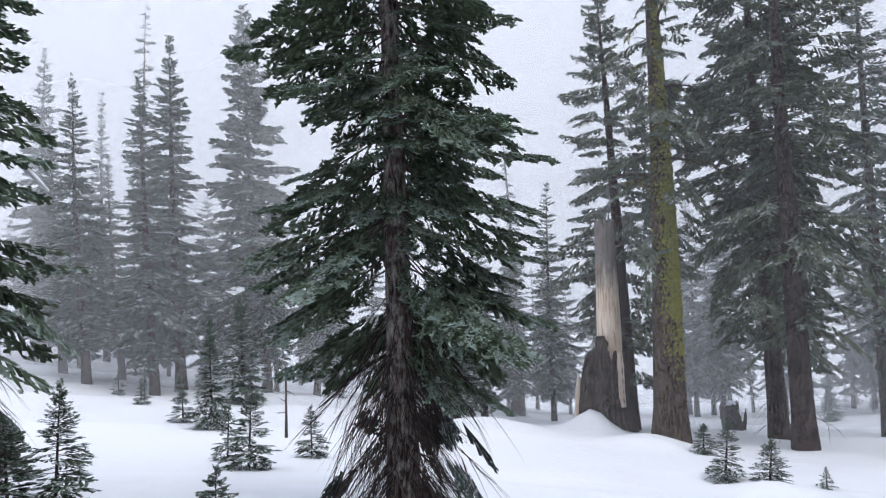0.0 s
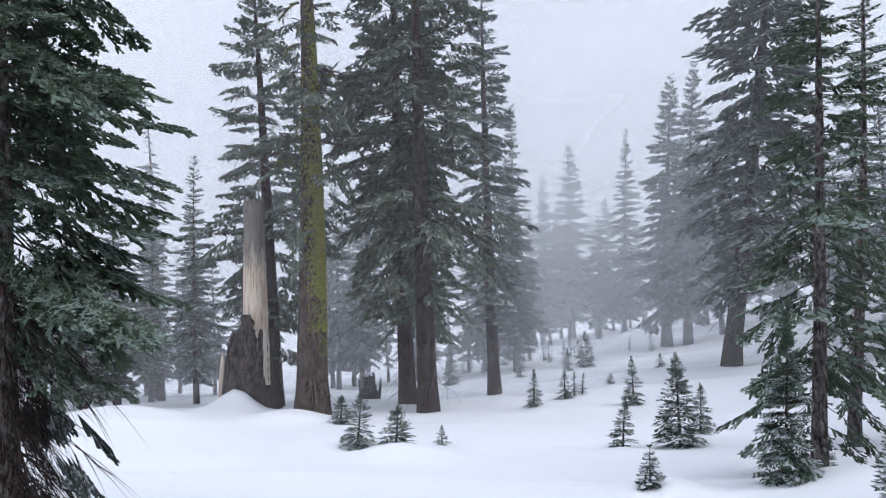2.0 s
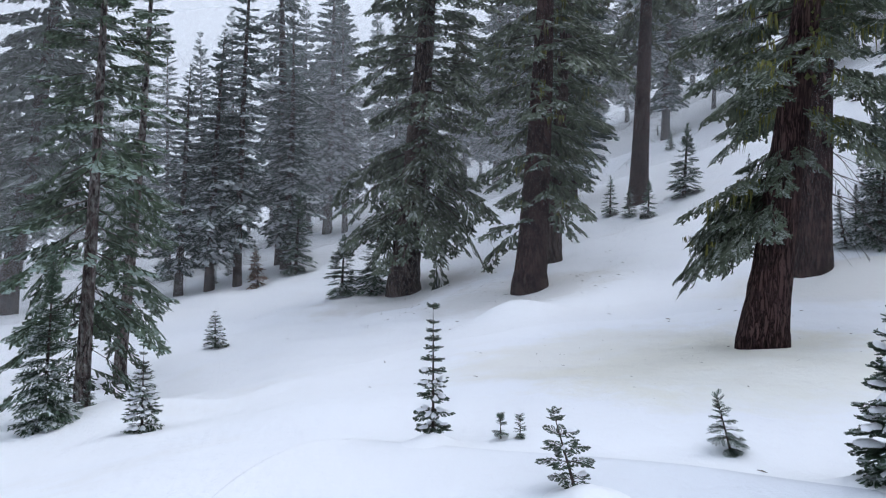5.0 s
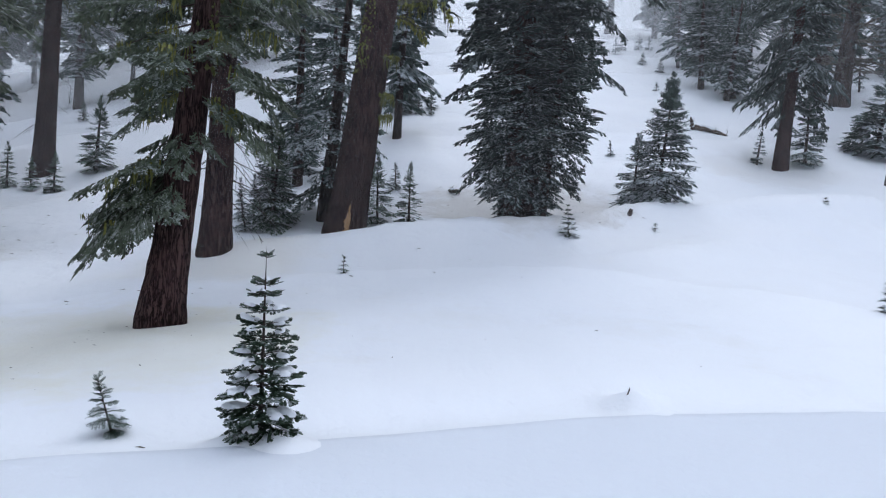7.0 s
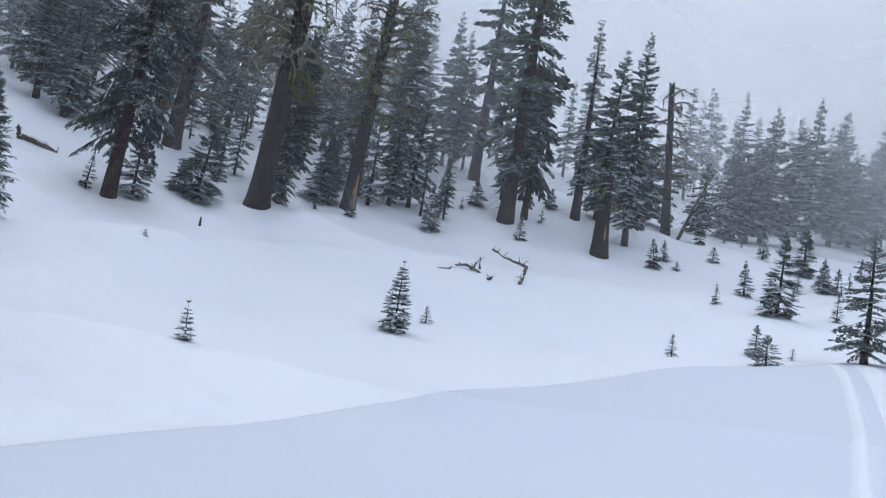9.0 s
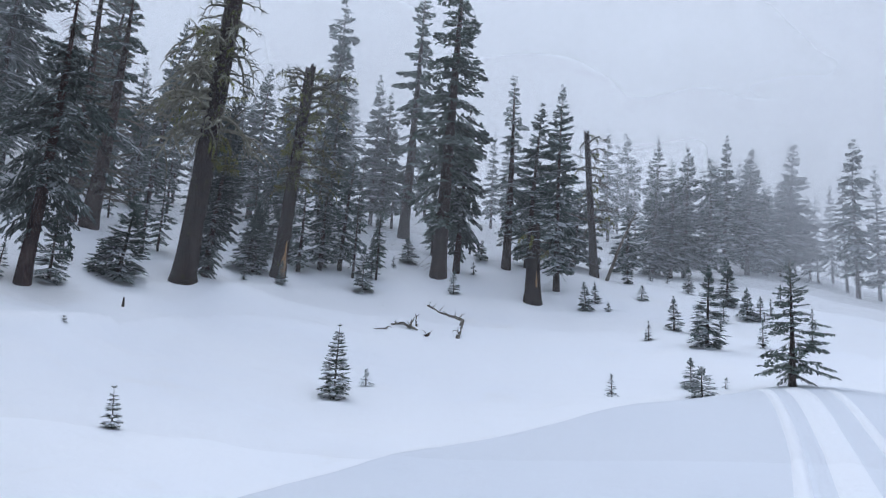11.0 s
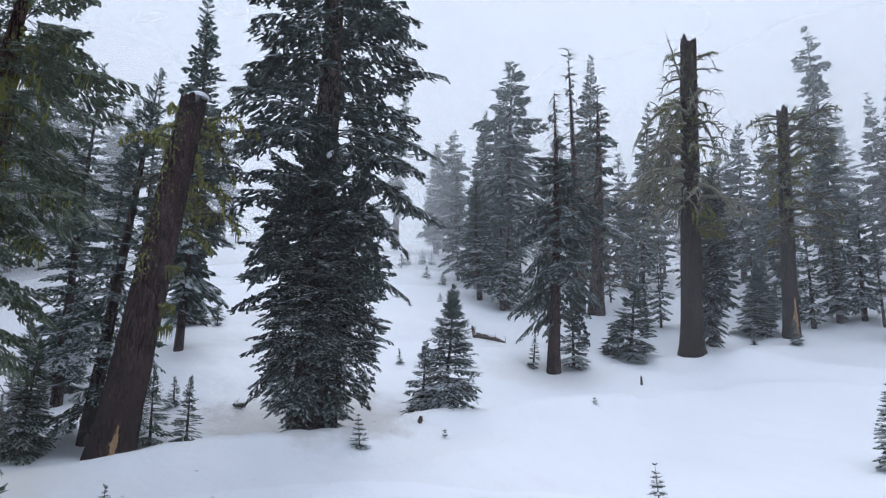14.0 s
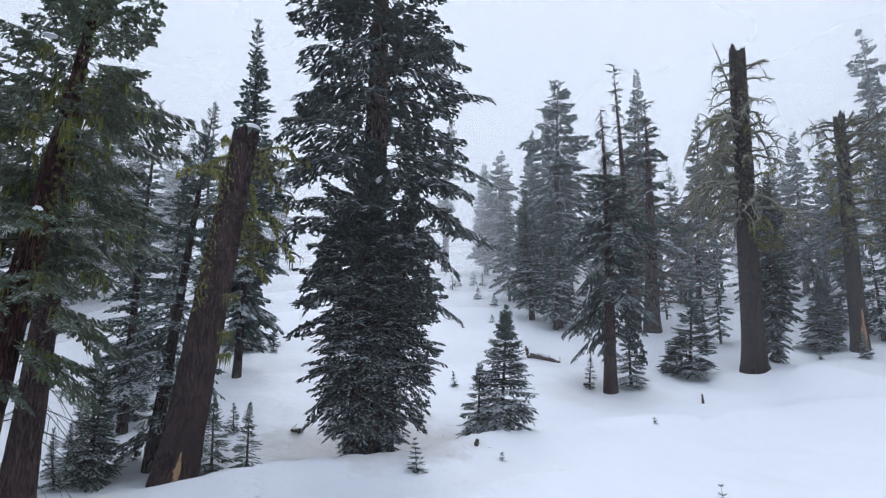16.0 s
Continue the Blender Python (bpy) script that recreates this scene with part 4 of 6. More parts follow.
# ---- snow cover ----
def snow_cover():
    rad = np.concatenate([np.linspace(0.02, 3.5, 12), 3.5 * (42 / 3.5) ** (np.arange(1, 201) / 200), 42 * (130 / 42) ** (np.arange(1, 36) / 35), [170, 240, 400, 900]])
    th = np.radians(np.concatenate([np.arange(-212, 42, 0.78), np.arange(42, 148, 3.0)]))
    m = len(th)
    R, A = np.meshgrid(rad, th, indexing="ij")
    x, y = -R * np.sin(A), R * np.cos(A)
    z = ground(x, y)
    v = np.stack([x, y, z], -1).reshape(-1, 3)
    i = (np.arange(len(rad) - 1)[:, None] * m)
    j = np.arange(m)[None]
    k = (j + 1) % m
    q = np.stack([i + j, i + m + j, i + m + k, i + k], -1).reshape(-1, 4)
    t = np.concatenate([q[:, [0, 2, 1]], q[:, [0, 3, 2]], [[0, k, k + 1] for k in range(1, m - 1)]])
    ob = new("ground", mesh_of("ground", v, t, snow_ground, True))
    tagged(ob, "white snow cover with soft drifts and needle litter", "snow", kind="structure")


def trail_edge(az):
    """The distance at which a bearing leaves the packed trail."""
    a = radians(az)
    ux, uy = -math.sin(a), math.cos(a)
    best = 70.0
    for (ax, ay), (bx, by) in zip(EDGE[1:], EDGE[2:]):
        dx, dy = bx - ax, by - ay
        det = ux * -dy + uy * dx
        if abs(det) > 1e-9:
            t, u = (ax * -dy + ay * dx) / det, (ux * ay - uy * ax) / det
            if t > 0 and -1e-6 <= u <= 1 + 1e-6:
                best = min(best, t)
    return best


def trail():
    az = np.arange(-275, -54, 0.5)
    far = np.array([trail_edge(max(a, -206.0)) for a in az])
    far = far - (far - 2.5) * np.clip((-206 - az) / 62, 0, 1) ** 0.8
    far = far - (far - 2.5) * np.clip((az + 70) / 14, 0, 1) ** 1.4
    far = far + 0.03 * np.sin(az * 0.31)
    f = np.concatenate([[0.004], np.linspace(0.05, 1.0, 44) ** 0.8, [1.0]])
    a = np.radians(az)
    v = []
    for i, k in enumerate(f):
        r = far * k + (0.12 if i == len(f) - 1 else 0.0)
        x, y = -r * np.sin(a), r * np.cos(a)
        lift = -0.06 if i == len(f) - 1 else (0.014 + 0.012 * np.exp(-((far - r) / 0.12) ** 2)) * np.minimum(np.clip((-62 - az) / 8, -1, 1), np.clip((az + 266) / 8, -1, 1))
        v.append(np.stack([x, y, ground(x, y, False) + lift], -1))
    n, m = len(f), len(az)
    i = (np.arange(n - 1)[:, None] * m + np.arange(m - 1)[None]).ravel()
    t = np.concatenate([np.stack([i, i + m + 1, i + m], -1), np.stack([i, i + 1, i + m + 1], -1)])
    t = t[:, [0, 2, 1]] * 1
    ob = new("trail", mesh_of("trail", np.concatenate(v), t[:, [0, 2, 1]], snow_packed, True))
    tagged(ob, "smooth packed snow of a groomed trail", "trail", kind="structure")


# heaps of snow against stems and over buried tops
mound(-42.0, 12.1, 0.22, 0.55)
mound(-84.5, 15.3, 0.45, 0.7)
mound(-78.8, 6.22, 0.12, 0.15, 1.2)
mound(-85.2, 6.45, 0.06, 0.22)
mound(-90.2, 4.55, 0.12, 0.13, 1.2)
mound(-110.6, 5.56, 0.08, 0.13, 1.2)
mound(-112.6, 5.42, 0.08, 0.13)
mound(-107.9, 5.52, 0.07, 0.11)
mound(-11.0, 28.6, 0.65, 0.5)
mound(-9.8, 28.2, 0.25, 0.9)
mound(-14.9, 23.8, 0.38, 0.9)
mound(-3.0, 25.1, 0.5, 1.5)
mound(-6.4, 14.4, -0.14, 0.6, 1.8)
mound(-41.4, 55.6, 1.1, 1.6)
mound(-161.7, 30.0, 0.35, 1.3, 1.5)
mound(-55.6, 11.9, 0.20, 0.55, 1.5)
mound(-52.0, 12.3, 0.14, 0.5)
mound(-40.0, 17.4, 0.15, 0.5)
mound(-22.5, 15.9, 0.22, 0.5)
mound(-19.6, 17.6, 0.25, 0.6)
mound(-25.6, 16.2, 0.2, 0.7)
mound(-132.9, 15.7, 0.14, 0.4)
mound(-138.2, 6.95, 0.20, 0.14, 1.5)
mound(-169.9, 18.6, 0.12, 0.4)
# banks of snow across the slope
ridge(0.56, 0.50, (15.2, -3.5), (13.9, -7.2), (12.97, -9.8), (12.45, -11.2), (12.08, -12.95), (11.65, -15.4), (10.66, -18.15), (10.0, -20.2))
ridge(0.34, 0.45, (10.6, -16.2), (10.4, -17.2), (10.0, -19.6), (9.6, -21.8), (8.5, -24.8), (6.3, -26.4), (3.6, -27.4))
ridge(0.12, 0.34, (10.9, -9.2), (10.3, -10.5), (9.72, -12.0), (9.65, -13.6), (9.65, -15.7), (8.85, -18.3), (7.3, -19.7), (5.3, -20.15), (3.0, -20.2))
ridge(0.30, 0.60, (10.2, -24.6), (9.8, -26.3), (9.2, -29.4), (8.2, -31.0))
ridge(0.14, 0.50, (12.5, 12.0), (9.5, 9.0), (10.5, 5.5), (12.5, 3.0))
# hollows round the feet of the trees behind the bank
mound(-129.5, 18.0, -0.30, 1.1, 1.3)
mound(-139.0, 19.6, -0.16, 1.0)
mound(-147.7, 26.2, -0.12, 0.9)
mound(-158.0, 29.7, -0.10, 0.9)
mound(-76.3, 23.6, -0.15, 1.3)
snow_cover()
trail()

# ---- trees, from the trail outward ----
tree("near", 3.59, 8.53, 12.27, -0.10, 1.58, 0.181)
edge_fir = tree("near", 33.71, 10.02, 10.42, -0.81, 1.42, 0.158)
snow_pads(edge_fir, [np.array((*polar(31.8, 9.6), 3.95)) - np.array(edge_fir.location)], [radians(31.8)], [-0.62], [0.80], [0.05], np.random.default_rng(3), 0.14)
tree("fir", 27.64, 40.87, 13.10, -0.92, 1.22, 0.193)
tree("fir", 26.14, 37.70, 14.68, -0.93, 1.78, 0.207)
tree("fir", 23.88, 40.25, 11.59, -0.91, 1.14, 0.174)
tree("fir", 21.70, 35.07, 14.92, -0.87, 1.65, 0.221)
tree("sparse", 22.25, 46.75, 23.53, -0.39, 1.32, 0.184)
tree("fir", 19.91, 38.11, 18.05, -0.71, 2.04, 0.270)
tree("fir", 13.75, 39.35, 21.41, -1.27, 2.94, 0.263)
tree("fir", 24.97, 55.00, 19.04, -0.67, 1.38, 0.216)
tree("fir", 26.64, 49.29, 12.19, -0.33, 1.32, 0.174)
tree("fir", 21.04, 59.16, 13.46, -0.32, 1.86, 0.302)
tree("fir", 10.19, 42.16, 10.32, 0.95, 1.99, 0.199)
tree("fir", 29.51, 50.14, 19.67, 0.12, 1.97, 0.237)
tree("young", 27.27, 9.56, 1.38, 0.02, 0.44, 0.023)
tree("young", 29.79, 8.80, 1.07, -0.08, 0.42, 0.021)
tree("young", 17.06, 8.16, 0.57, 0.01, 0.32, 0.013)
tree("young", 14.99, 13.94, 1.28, 0.05, 0.53, 0.027)
tree("young", 16.50, 15.40, 1.03, 0.02, 0.36, 0.024)
tree("young", 19.70, 24.96, 1.02, -0.06, 0.47, 0.039)
tree("young", 17.72, 23.00, 3.31, -0.09, 0.61, 0.054)
tree("young", 15.58, 32.23, 4.64, -0.10, 1.06, 0.089)
tree("young", 10.46, 16.02, 1.04, -0.01, 0.40, 0.025)
tree("young", 23.08, 44.08, 3.14, -0.12, 0.69, 0.069)
tree("fir", -0.60, 31.58, 7.13, -0.05, 1.37, 0.149)
tree("fir", -2.75, 33.04, 8.68, -0.02, 1.43, 0.156)
tree("fir", -1.67, 31.88, 5.43, -0.07, 1.13, 0.150)
tree("sparse", -5.60, 39.40, 15.64, -0.39, 0.99, 0.201)
tree("fir", -4.96, 38.22, 10.51, 0.14, 1.08, 0.135)
tree("fir", -8.06, 35.28, 11.62, 0.16, 1.28, 0.139)
tree("mossfir", -13.76, 31.61, 19.66, -0.40, 2.29, 0.348)
tree("moss", -16.49, 26.61, 22.23, 0.27, 1.57, 0.586)
tree("fir", -18.52, 45.18, 13.60, 0.17, 1.42, 0.160)
tree("fir", -20.27, 42.95, 13.29, 0.87, 1.52, 0.169)
tree("big", -25.38, 26.62, 23.17, 0.42, 2.93, 0.377)
tree("big", -23.82, 29.64, 24.04, 0.30, 2.80, 0.350)
tree("open", -30.59, 32.64, 19.76, 0.37, 2.00, 0.295)
tree("fir", -32.44, 44.62, 16.71, 0.54, 1.58, 0.210)
tree("fir", -36.76, 78.59, 21.28, 0.92, 2.97, 0.309)
tree("fir", -34.56, 76.61, 17.82, 0.99, 2.41, 0.271)
tree("fir", -38.90, 70.20, 12.32, 0.57, 1.66, 0.248)
tree("fir", -40.79, 63.84, 18.35, 1.26, 2.01, 0.251)
tree("fir", -43.84, 50.20, 18.41, 1.42, 2.45, 0.355)
tree("fir", -45.37, 48.80, 18.44, 1.54, 2.30, 0.307)
tree("open", -48.16, 35.74, 23.98, 3.51, 3.79, 0.422)
tree("young", -19.82, 16.73, 1.37, 0.15, 0.45, 0.033)
tree("young", -18.61, 22.57, 0.88, 0.07, 0.39, 0.035)
tree("young", -22.74, 17.28, 1.01, 0.11, 0.49, 0.034)
tree("young", -26.32, 18.71, 0.42, 0.02, 0.24, 0.022)
tree("young", -33.58, 26.77, 1.35, 0.07, 0.38, 0.042)
tree("young", -36.00, 29.28, 1.10, 0.02, 0.35, 0.046)
tree("young", -37.31, 30.38, 0.78, 0.09, 0.24, 0.036)
tree("young", -36.70, 30.00, 0.95, 0.05, 0.24, 0.035)
tree("young", -41.09, 26.15, 1.61, 0.00, 0.43, 0.041)
tree("young", -40.00, 18.25, 1.18, 0.11, 0.40, 0.029)
tree("young", -44.15, 17.98, 2.10, 0.01, 0.65, 0.042)
tree("young", -45.66, 20.68, 1.29, 0.08, 0.36, 0.033)
tree("sap", -41.65, 11.67, 0.80, 0.03, 0.27, 0.018)
tree("young", -43.20, 37.29, 0.69, 0.04, 0.29, 0.029)
tree("young", -39.49, 33.99, 0.45, 0.03, 0.27, 0.027)
tree("young", -50.77, 12.09, 2.79, 0.20, 0.44, 0.033)
tree("slim", -52.98, 13.83, 10.33, 0.67, 1.22, 0.130)
tree("slim", -55.34, 17.68, 11.37, 0.95, 0.92, 0.130)
tree("young", -53.40, 12.42, 0.71, 0.06, 0.23, 0.020)
tree("ragged", -76.24, 23.76, 16.50, 1.15, 2.60, 0.470)
tree("young", -71.44, 24.98, 2.06, 0.11, 0.71, 0.059)
tree("young", -73.78, 24.30, 2.59, 0.32, 0.69, 0.076)
tree("open", -66.79, 35.97, 17.88, 0.07, 1.98, 0.311)
tree("young", -67.88, 32.51, 3.65, 0.22, 0.82, 0.089)
tree("fir", -61.47, 32.30, 11.40, 0.80, 1.52, 0.203)
tree("fir", -63.51, 32.17, 16.26, 0.88, 1.26, 0.177)
tree("fir", -59.28, 32.67, 9.99, 0.64, 1.34, 0.180)
tree("brown", -64.81, 32.87, 1.55, 0.04, 0.39, 0.052)
tree("fir", -70.27, 43.26, 17.08, 0.48, 2.04, 0.272)
tree("sap", -62.02, 19.60, 0.98, -0.00, 0.35, 0.031)
tree("sap", -57.15, 10.50, 1.12, 0.04, 0.28, 0.021)
tree("sap", -78.65, 6.32, 1.25, 0.00, 0.18, 0.014)
tree("young", -83.83, 6.37, 0.23, -0.01, 0.10, 0.008)
tree("mossfir", -86.15, 19.32, 13.84, 0.46, 1.75, 0.410)
tree("big", -87.86, 22.80, 14.28, 0.50, 1.43, 0.269)
tree("fir", -89.21, 31.31, 14.03, 0.08, 1.72, 0.369)
tree("tall", -94.38, 29.28, 16.57, 0.36, 1.84, 0.368)
tree("mossnear", -102.66, 10.25, 9.07, 0.85, 1.40, 0.262)
tree("tall", -106.09, 15.29, 11.47, -0.03, 1.98, 0.300)
tree("young", -110.25, 18.90, 2.81, -0.19, 0.56, 0.067)
tree("fir", -111.93, 24.19, 6.56, -0.31, 0.86, 0.124)
tree("frost", -113.95, 18.72, 9.38, 0.68, 1.25, 0.177)
tree("young", -118.10, 17.61, 1.66, -0.06, 0.44, 0.035)
tree("young", -120.55, 16.66, 1.50, -0.02, 0.37, 0.033)
tree("young", -119.37, 20.79, 0.72, -0.03, 0.25, 0.033)
tree("young", -92.31, 27.89, 1.44, 0.01, 0.37, 0.044)
tree("young", -95.11, 26.71, 1.29, 0.02, 0.38, 0.042)
tree("young", -79.61, 36.63, 1.71, 0.00, 0.49, 0.058)
tree("young", -107.97, 19.00, 1.06, -0.10, 0.24, 0.030)
tree("young", -97.66, 28.08, 2.60, 0.11, 0.66, 0.077)
tree("fir", -67.10, 34.04, 11.89, 0.47, 1.61, 0.241)
tree("brown", -65.07, 31.32, 1.70, -0.06, 0.54, 0.049)
tree("fir", -83.66, 43.53, 14.57, 0.13, 1.71, 0.274)
tree("fir", -96.36, 40.32, 14.56, 0.55, 1.58, 0.222)
tree("sap", -110.47, 5.55, 1.45, -0.01, 0.35, 0.020)
tree("young", -100.29, 6.09, 0.43, -0.11, 0.16, 0.010)
tree("leaner", -89.31, 4.75, 0.53, -0.15, 0.21, 0.011)
tree("young", -85.26, 6.34, 0.23, -0.00, 0.07, 0.007)
tree("young", -115.75, 13.37, 0.30, -0.01, 0.12, 0.011)
tree("young", -115.64, 17.03, 0.19, -0.01, 0.08, 0.013)
tree("young", -119.46, 31.80, 4.60, -0.06, 0.88, 0.088)
tree("young", -121.85, 31.50, 0.88, -0.03, 0.35, 0.037)
tree("old", -129.06, 17.82, 22.27, 0.37, 2.52, 0.420)
tree("dark", -128.25, 17.33, 7.71, 0.22, 1.53, 0.177)
tree("dark", -130.76, 17.40, 6.67, 0.52, 1.15, 0.109)
tree("young", -139.29, 19.32, 3.48, 0.27, 0.88, 0.061)
tree("young", -137.57, 19.27, 1.94, 0.10, 0.58, 0.045)
tree("droop", -147.71, 26.43, 10.83, 0.40, 1.08, 0.230)
tree("young", -149.28, 26.77, 2.44, 0.04, 0.63, 0.063)
tree("young", -146.19, 26.50, 1.12, 0.11, 0.29, 0.042)
tree("dead", -151.17, 35.86, 11.97, 0.63, 1.69, 0.395)
tree("dead", -149.91, 36.34, 14.48, 0.01, 1.29, 0.286)
tree("dark", -159.48, 31.00, 7.75, 0.58, 1.17, 0.146)
tree("young", -153.55, 29.09, 3.09, 0.36, 1.14, 0.091)
tree("young", -162.34, 34.06, 2.90, 0.44, 0.96, 0.094)
tree("fir", -142.12, 37.35, 6.54, -0.15, 1.17, 0.132)
tree("fir", -143.88, 35.15, 5.45, 0.46, 1.16, 0.124)
tree("open", -144.21, 41.80, 14.40, 0.68, 2.80, 0.280)
tree("sparse", -135.08, 55.00, 14.95, 0.98, 1.12, 0.216)
tree("fir", -138.55, 54.66, 9.39, -0.02, 1.50, 0.193)
tree("open", -140.15, 51.31, 10.34, -0.06, 1.61, 0.182)
tree("fir", -141.74, 48.72, 11.85, 0.88, 1.34, 0.172)
tree("fir", -150.40, 45.72, 15.69, 1.14, 1.62, 0.216)
tree("fir", -154.76, 42.63, 11.83, 1.11, 1.34, 0.168)
tree("frost", -111.82, 22.86, 10.34, 0.03, 0.93, 0.144)
tree("young", -110.03, 17.93, 2.51, 0.15, 0.59, 0.049)
tree("young", -112.06, 24.48, 3.27, 0.06, 0.62, 0.058)
tree("young", -119.60, 30.53, 3.66, -0.25, 0.60, 0.072)
tree("young", -120.88, 30.66, 1.01, -0.06, 0.29, 0.036)
tree("young", -121.85, 30.39, 0.80, -0.05, 0.24, 0.036)
tree("frost", -119.25, 26.90, 14.55, -0.17, 1.50, 0.148)
tree("sparse", -116.50, 26.19, 11.10, -0.20, 0.54, 0.093)
tree("young", -108.20, 18.02, 0.90, -0.17, 0.28, 0.028)
tree("young", -108.76, 18.82, 1.09, -0.02, 0.30, 0.030)
tree("frost", -114.34, 32.43, 8.67, -0.10, 1.02, 0.127)
tree("young", -162.96, 34.13, 3.39, 0.07, 0.80, 0.080)
tree("fir", -169.53, 36.75, 6.48, 0.48, 1.10, 0.116)
tree("fir", -166.35, 35.56, 4.62, 0.08, 0.84, 0.098)
tree("fir", -167.97, 36.51, 4.53, 0.05, 0.86, 0.100)
tree("fir", -162.18, 45.32, 10.18, 0.58, 1.60, 0.178)
tree("open", -177.37, 38.23, 19.61, 0.69, 2.25, 0.421)
tree("open", -174.41, 46.00, 17.27, 0.55, 1.66, 0.362)
tree("fir", -172.35, 48.67, 9.99, 0.33, 1.38, 0.172)
tree("open", -168.00, 48.31, 16.60, 0.40, 1.75, 0.228)
tree("droop", -178.78, 39.30, 9.34, 0.42, 1.05, 0.185)
tree("open", 177.26, 41.58, 11.83, 0.15, 1.18, 0.262)
tree("fir", 175.59, 42.74, 10.52, 0.71, 1.68, 0.202)
tree("fir", 173.26, 37.90, 11.44, 0.12, 1.49, 0.164)
tree("young", 179.28, 42.74, 1.16, 0.08, 0.47, 0.050)
tree("young", -174.92, 39.96, 1.39, -0.07, 0.63, 0.063)
tree("young", -172.45, 40.91, 1.73, -0.08, 0.51, 0.064)
tree("young", -172.06, 36.15, 0.90, 0.04, 0.26, 0.043)
tree("fir", -142.10, 36.96, 7.58, -0.14, 1.10, 0.131)
tree("fir", -144.29, 35.96, 5.13, -0.34, 1.19, 0.141)
tree("sparse", -135.24, 59.02, 14.70, 0.55, 1.16, 0.278)
tree("fir", -138.71, 67.23, 10.80, -0.14, 1.85, 0.238)
tree("open", -140.10, 51.62, 10.03, -0.33, 1.54, 0.183)
tree("fir", 172.07, 45.75, 5.12, 0.64, 1.94, 0.138)
tree("fir", 166.00, 50.53, 6.80, 0.36, 1.93, 0.152)
tree("fir", 163.68, 51.39, 9.30, 0.41, 1.53, 0.155)
tree("fir", 161.99, 52.04, 8.89, 0.37, 1.55, 0.156)
tree("fir", 160.85, 55.91, 10.57, 0.45, 1.54, 0.168)
tree("fir", 159.23, 57.45, 10.03, 0.58, 1.70, 0.173)
tree("fir", 158.00, 60.13, 7.06, 0.36, 1.92, 0.181)
tree("fir", 156.46, 64.38, 11.62, 0.77, 2.05, 0.215)
tree("fir", 167.88, 47.38, 4.77, 0.15, 1.31, 0.127)
tree("fir", 164.64, 50.75, 7.08, 0.22, 1.62, 0.136)
tree("fir", 156.14, 72.59, 8.16, -0.39, 2.47, 0.218)
tree("young", 162.19, 27.95, 3.00, 0.11, 0.73, 0.066)
tree("young", 164.43, 31.68, 1.39, -0.03, 0.42, 0.050)
tree("young", 169.04, 19.67, 0.56, -0.01, 0.20, 0.023)
tree("young", 163.37, 22.13, 0.87, -0.01, 0.30, 0.026)
tree("young", 162.65, 20.06, 0.76, -0.01, 0.47, 0.032)
tree("young", 161.01, 21.46, 0.27, 0.01, 0.14, 0.017)
tree("young", 159.35, 35.91, 1.30, 0.03, 0.42, 0.042)
tree("young", 158.48, 36.33, 1.17, 0.03, 0.40, 0.043)
tree("young", 170.96, 34.80, 1.33, -0.10, 0.44, 0.041)
tree("young", 170.25, 36.25, 1.01, -0.03, 0.37, 0.043)
tree("young", 160.68, 39.91, 2.32, 0.07, 0.72, 0.078)
tree("young", 166.77, 38.83, 0.76, 0.03, 0.37, 0.046)
tree("fir", 156.70, 20.90, 3.34, 0.03, 0.76, 0.082)
tree("young", 169.25, 35.08, 0.42, -0.01, 0.22, 0.028)
tree("sap", -169.90, 19.50, 2.02, 0.03, 0.46, 0.034)
tree("young", -172.28, 21.17, 0.48, -0.02, 0.22, 0.025)
tree("sap", -154.77, 13.58, 0.70, -0.04, 0.19, 0.014)
tree("sap", -150.81, 20.60, 0.55, -0.05, 0.22, 0.020)
tree("sap", -133.00, 15.81, 0.86, -0.06, 0.27, 0.019)
tree("sap", -139.40, 17.00, 0.26, -0.02, 0.13, 0.012)
tree("young", -135.87, 25.34, 0.48, -0.06, 0.18, 0.020)
tree("young", -135.78, 44.94, 1.00, -0.00, 0.32, 0.035)
tree("young", -137.48, 47.08, 1.06, 0.00, 0.37, 0.037)
tree("young", -138.22, 46.83, 0.94, 0.01, 0.29, 0.037)
tree("young", -137.84, 42.17, 0.66, 0.00, 0.30, 0.033)
tree("young", -139.11, 40.06, 0.71, 0.01, 0.28, 0.031)
tree("young", -138.92, 36.05, 0.42, 0.00, 0.17, 0.028)
tree("young", -136.24, 46.64, 0.67, -0.00, 0.33, 0.037)

# ---- broken trunks ----
def facing(az, off):
    """The level direction from a trunk that lies off degrees to the right of the way back to the trail."""
    a, o = radians(az), radians(off)
    back, right = np.array([math.sin(a), -math.cos(a), 0]), np.array([math.cos(a), math.sin(a), 0])
    return back * math.cos(o) + right * math.sin(o)


def column(h, lean, right, r0, r1, z0, z1, rng, jag=0.0, sides=18, rings=22, rough=0.06, swell=1.0, flare=1.25, furrow=0.0):
    u = np.linspace(z0 / h, z1 / h, rings)
    rad = (r0 + (r1 - r0) * u) * (1 + (flare - 1) * np.exp(-np.maximum(u, 0) * h / 0.4)) * swell
    return tube(axis_point(h, lean, right, u), rad, sides, jag, True, rough, rng, furrow)


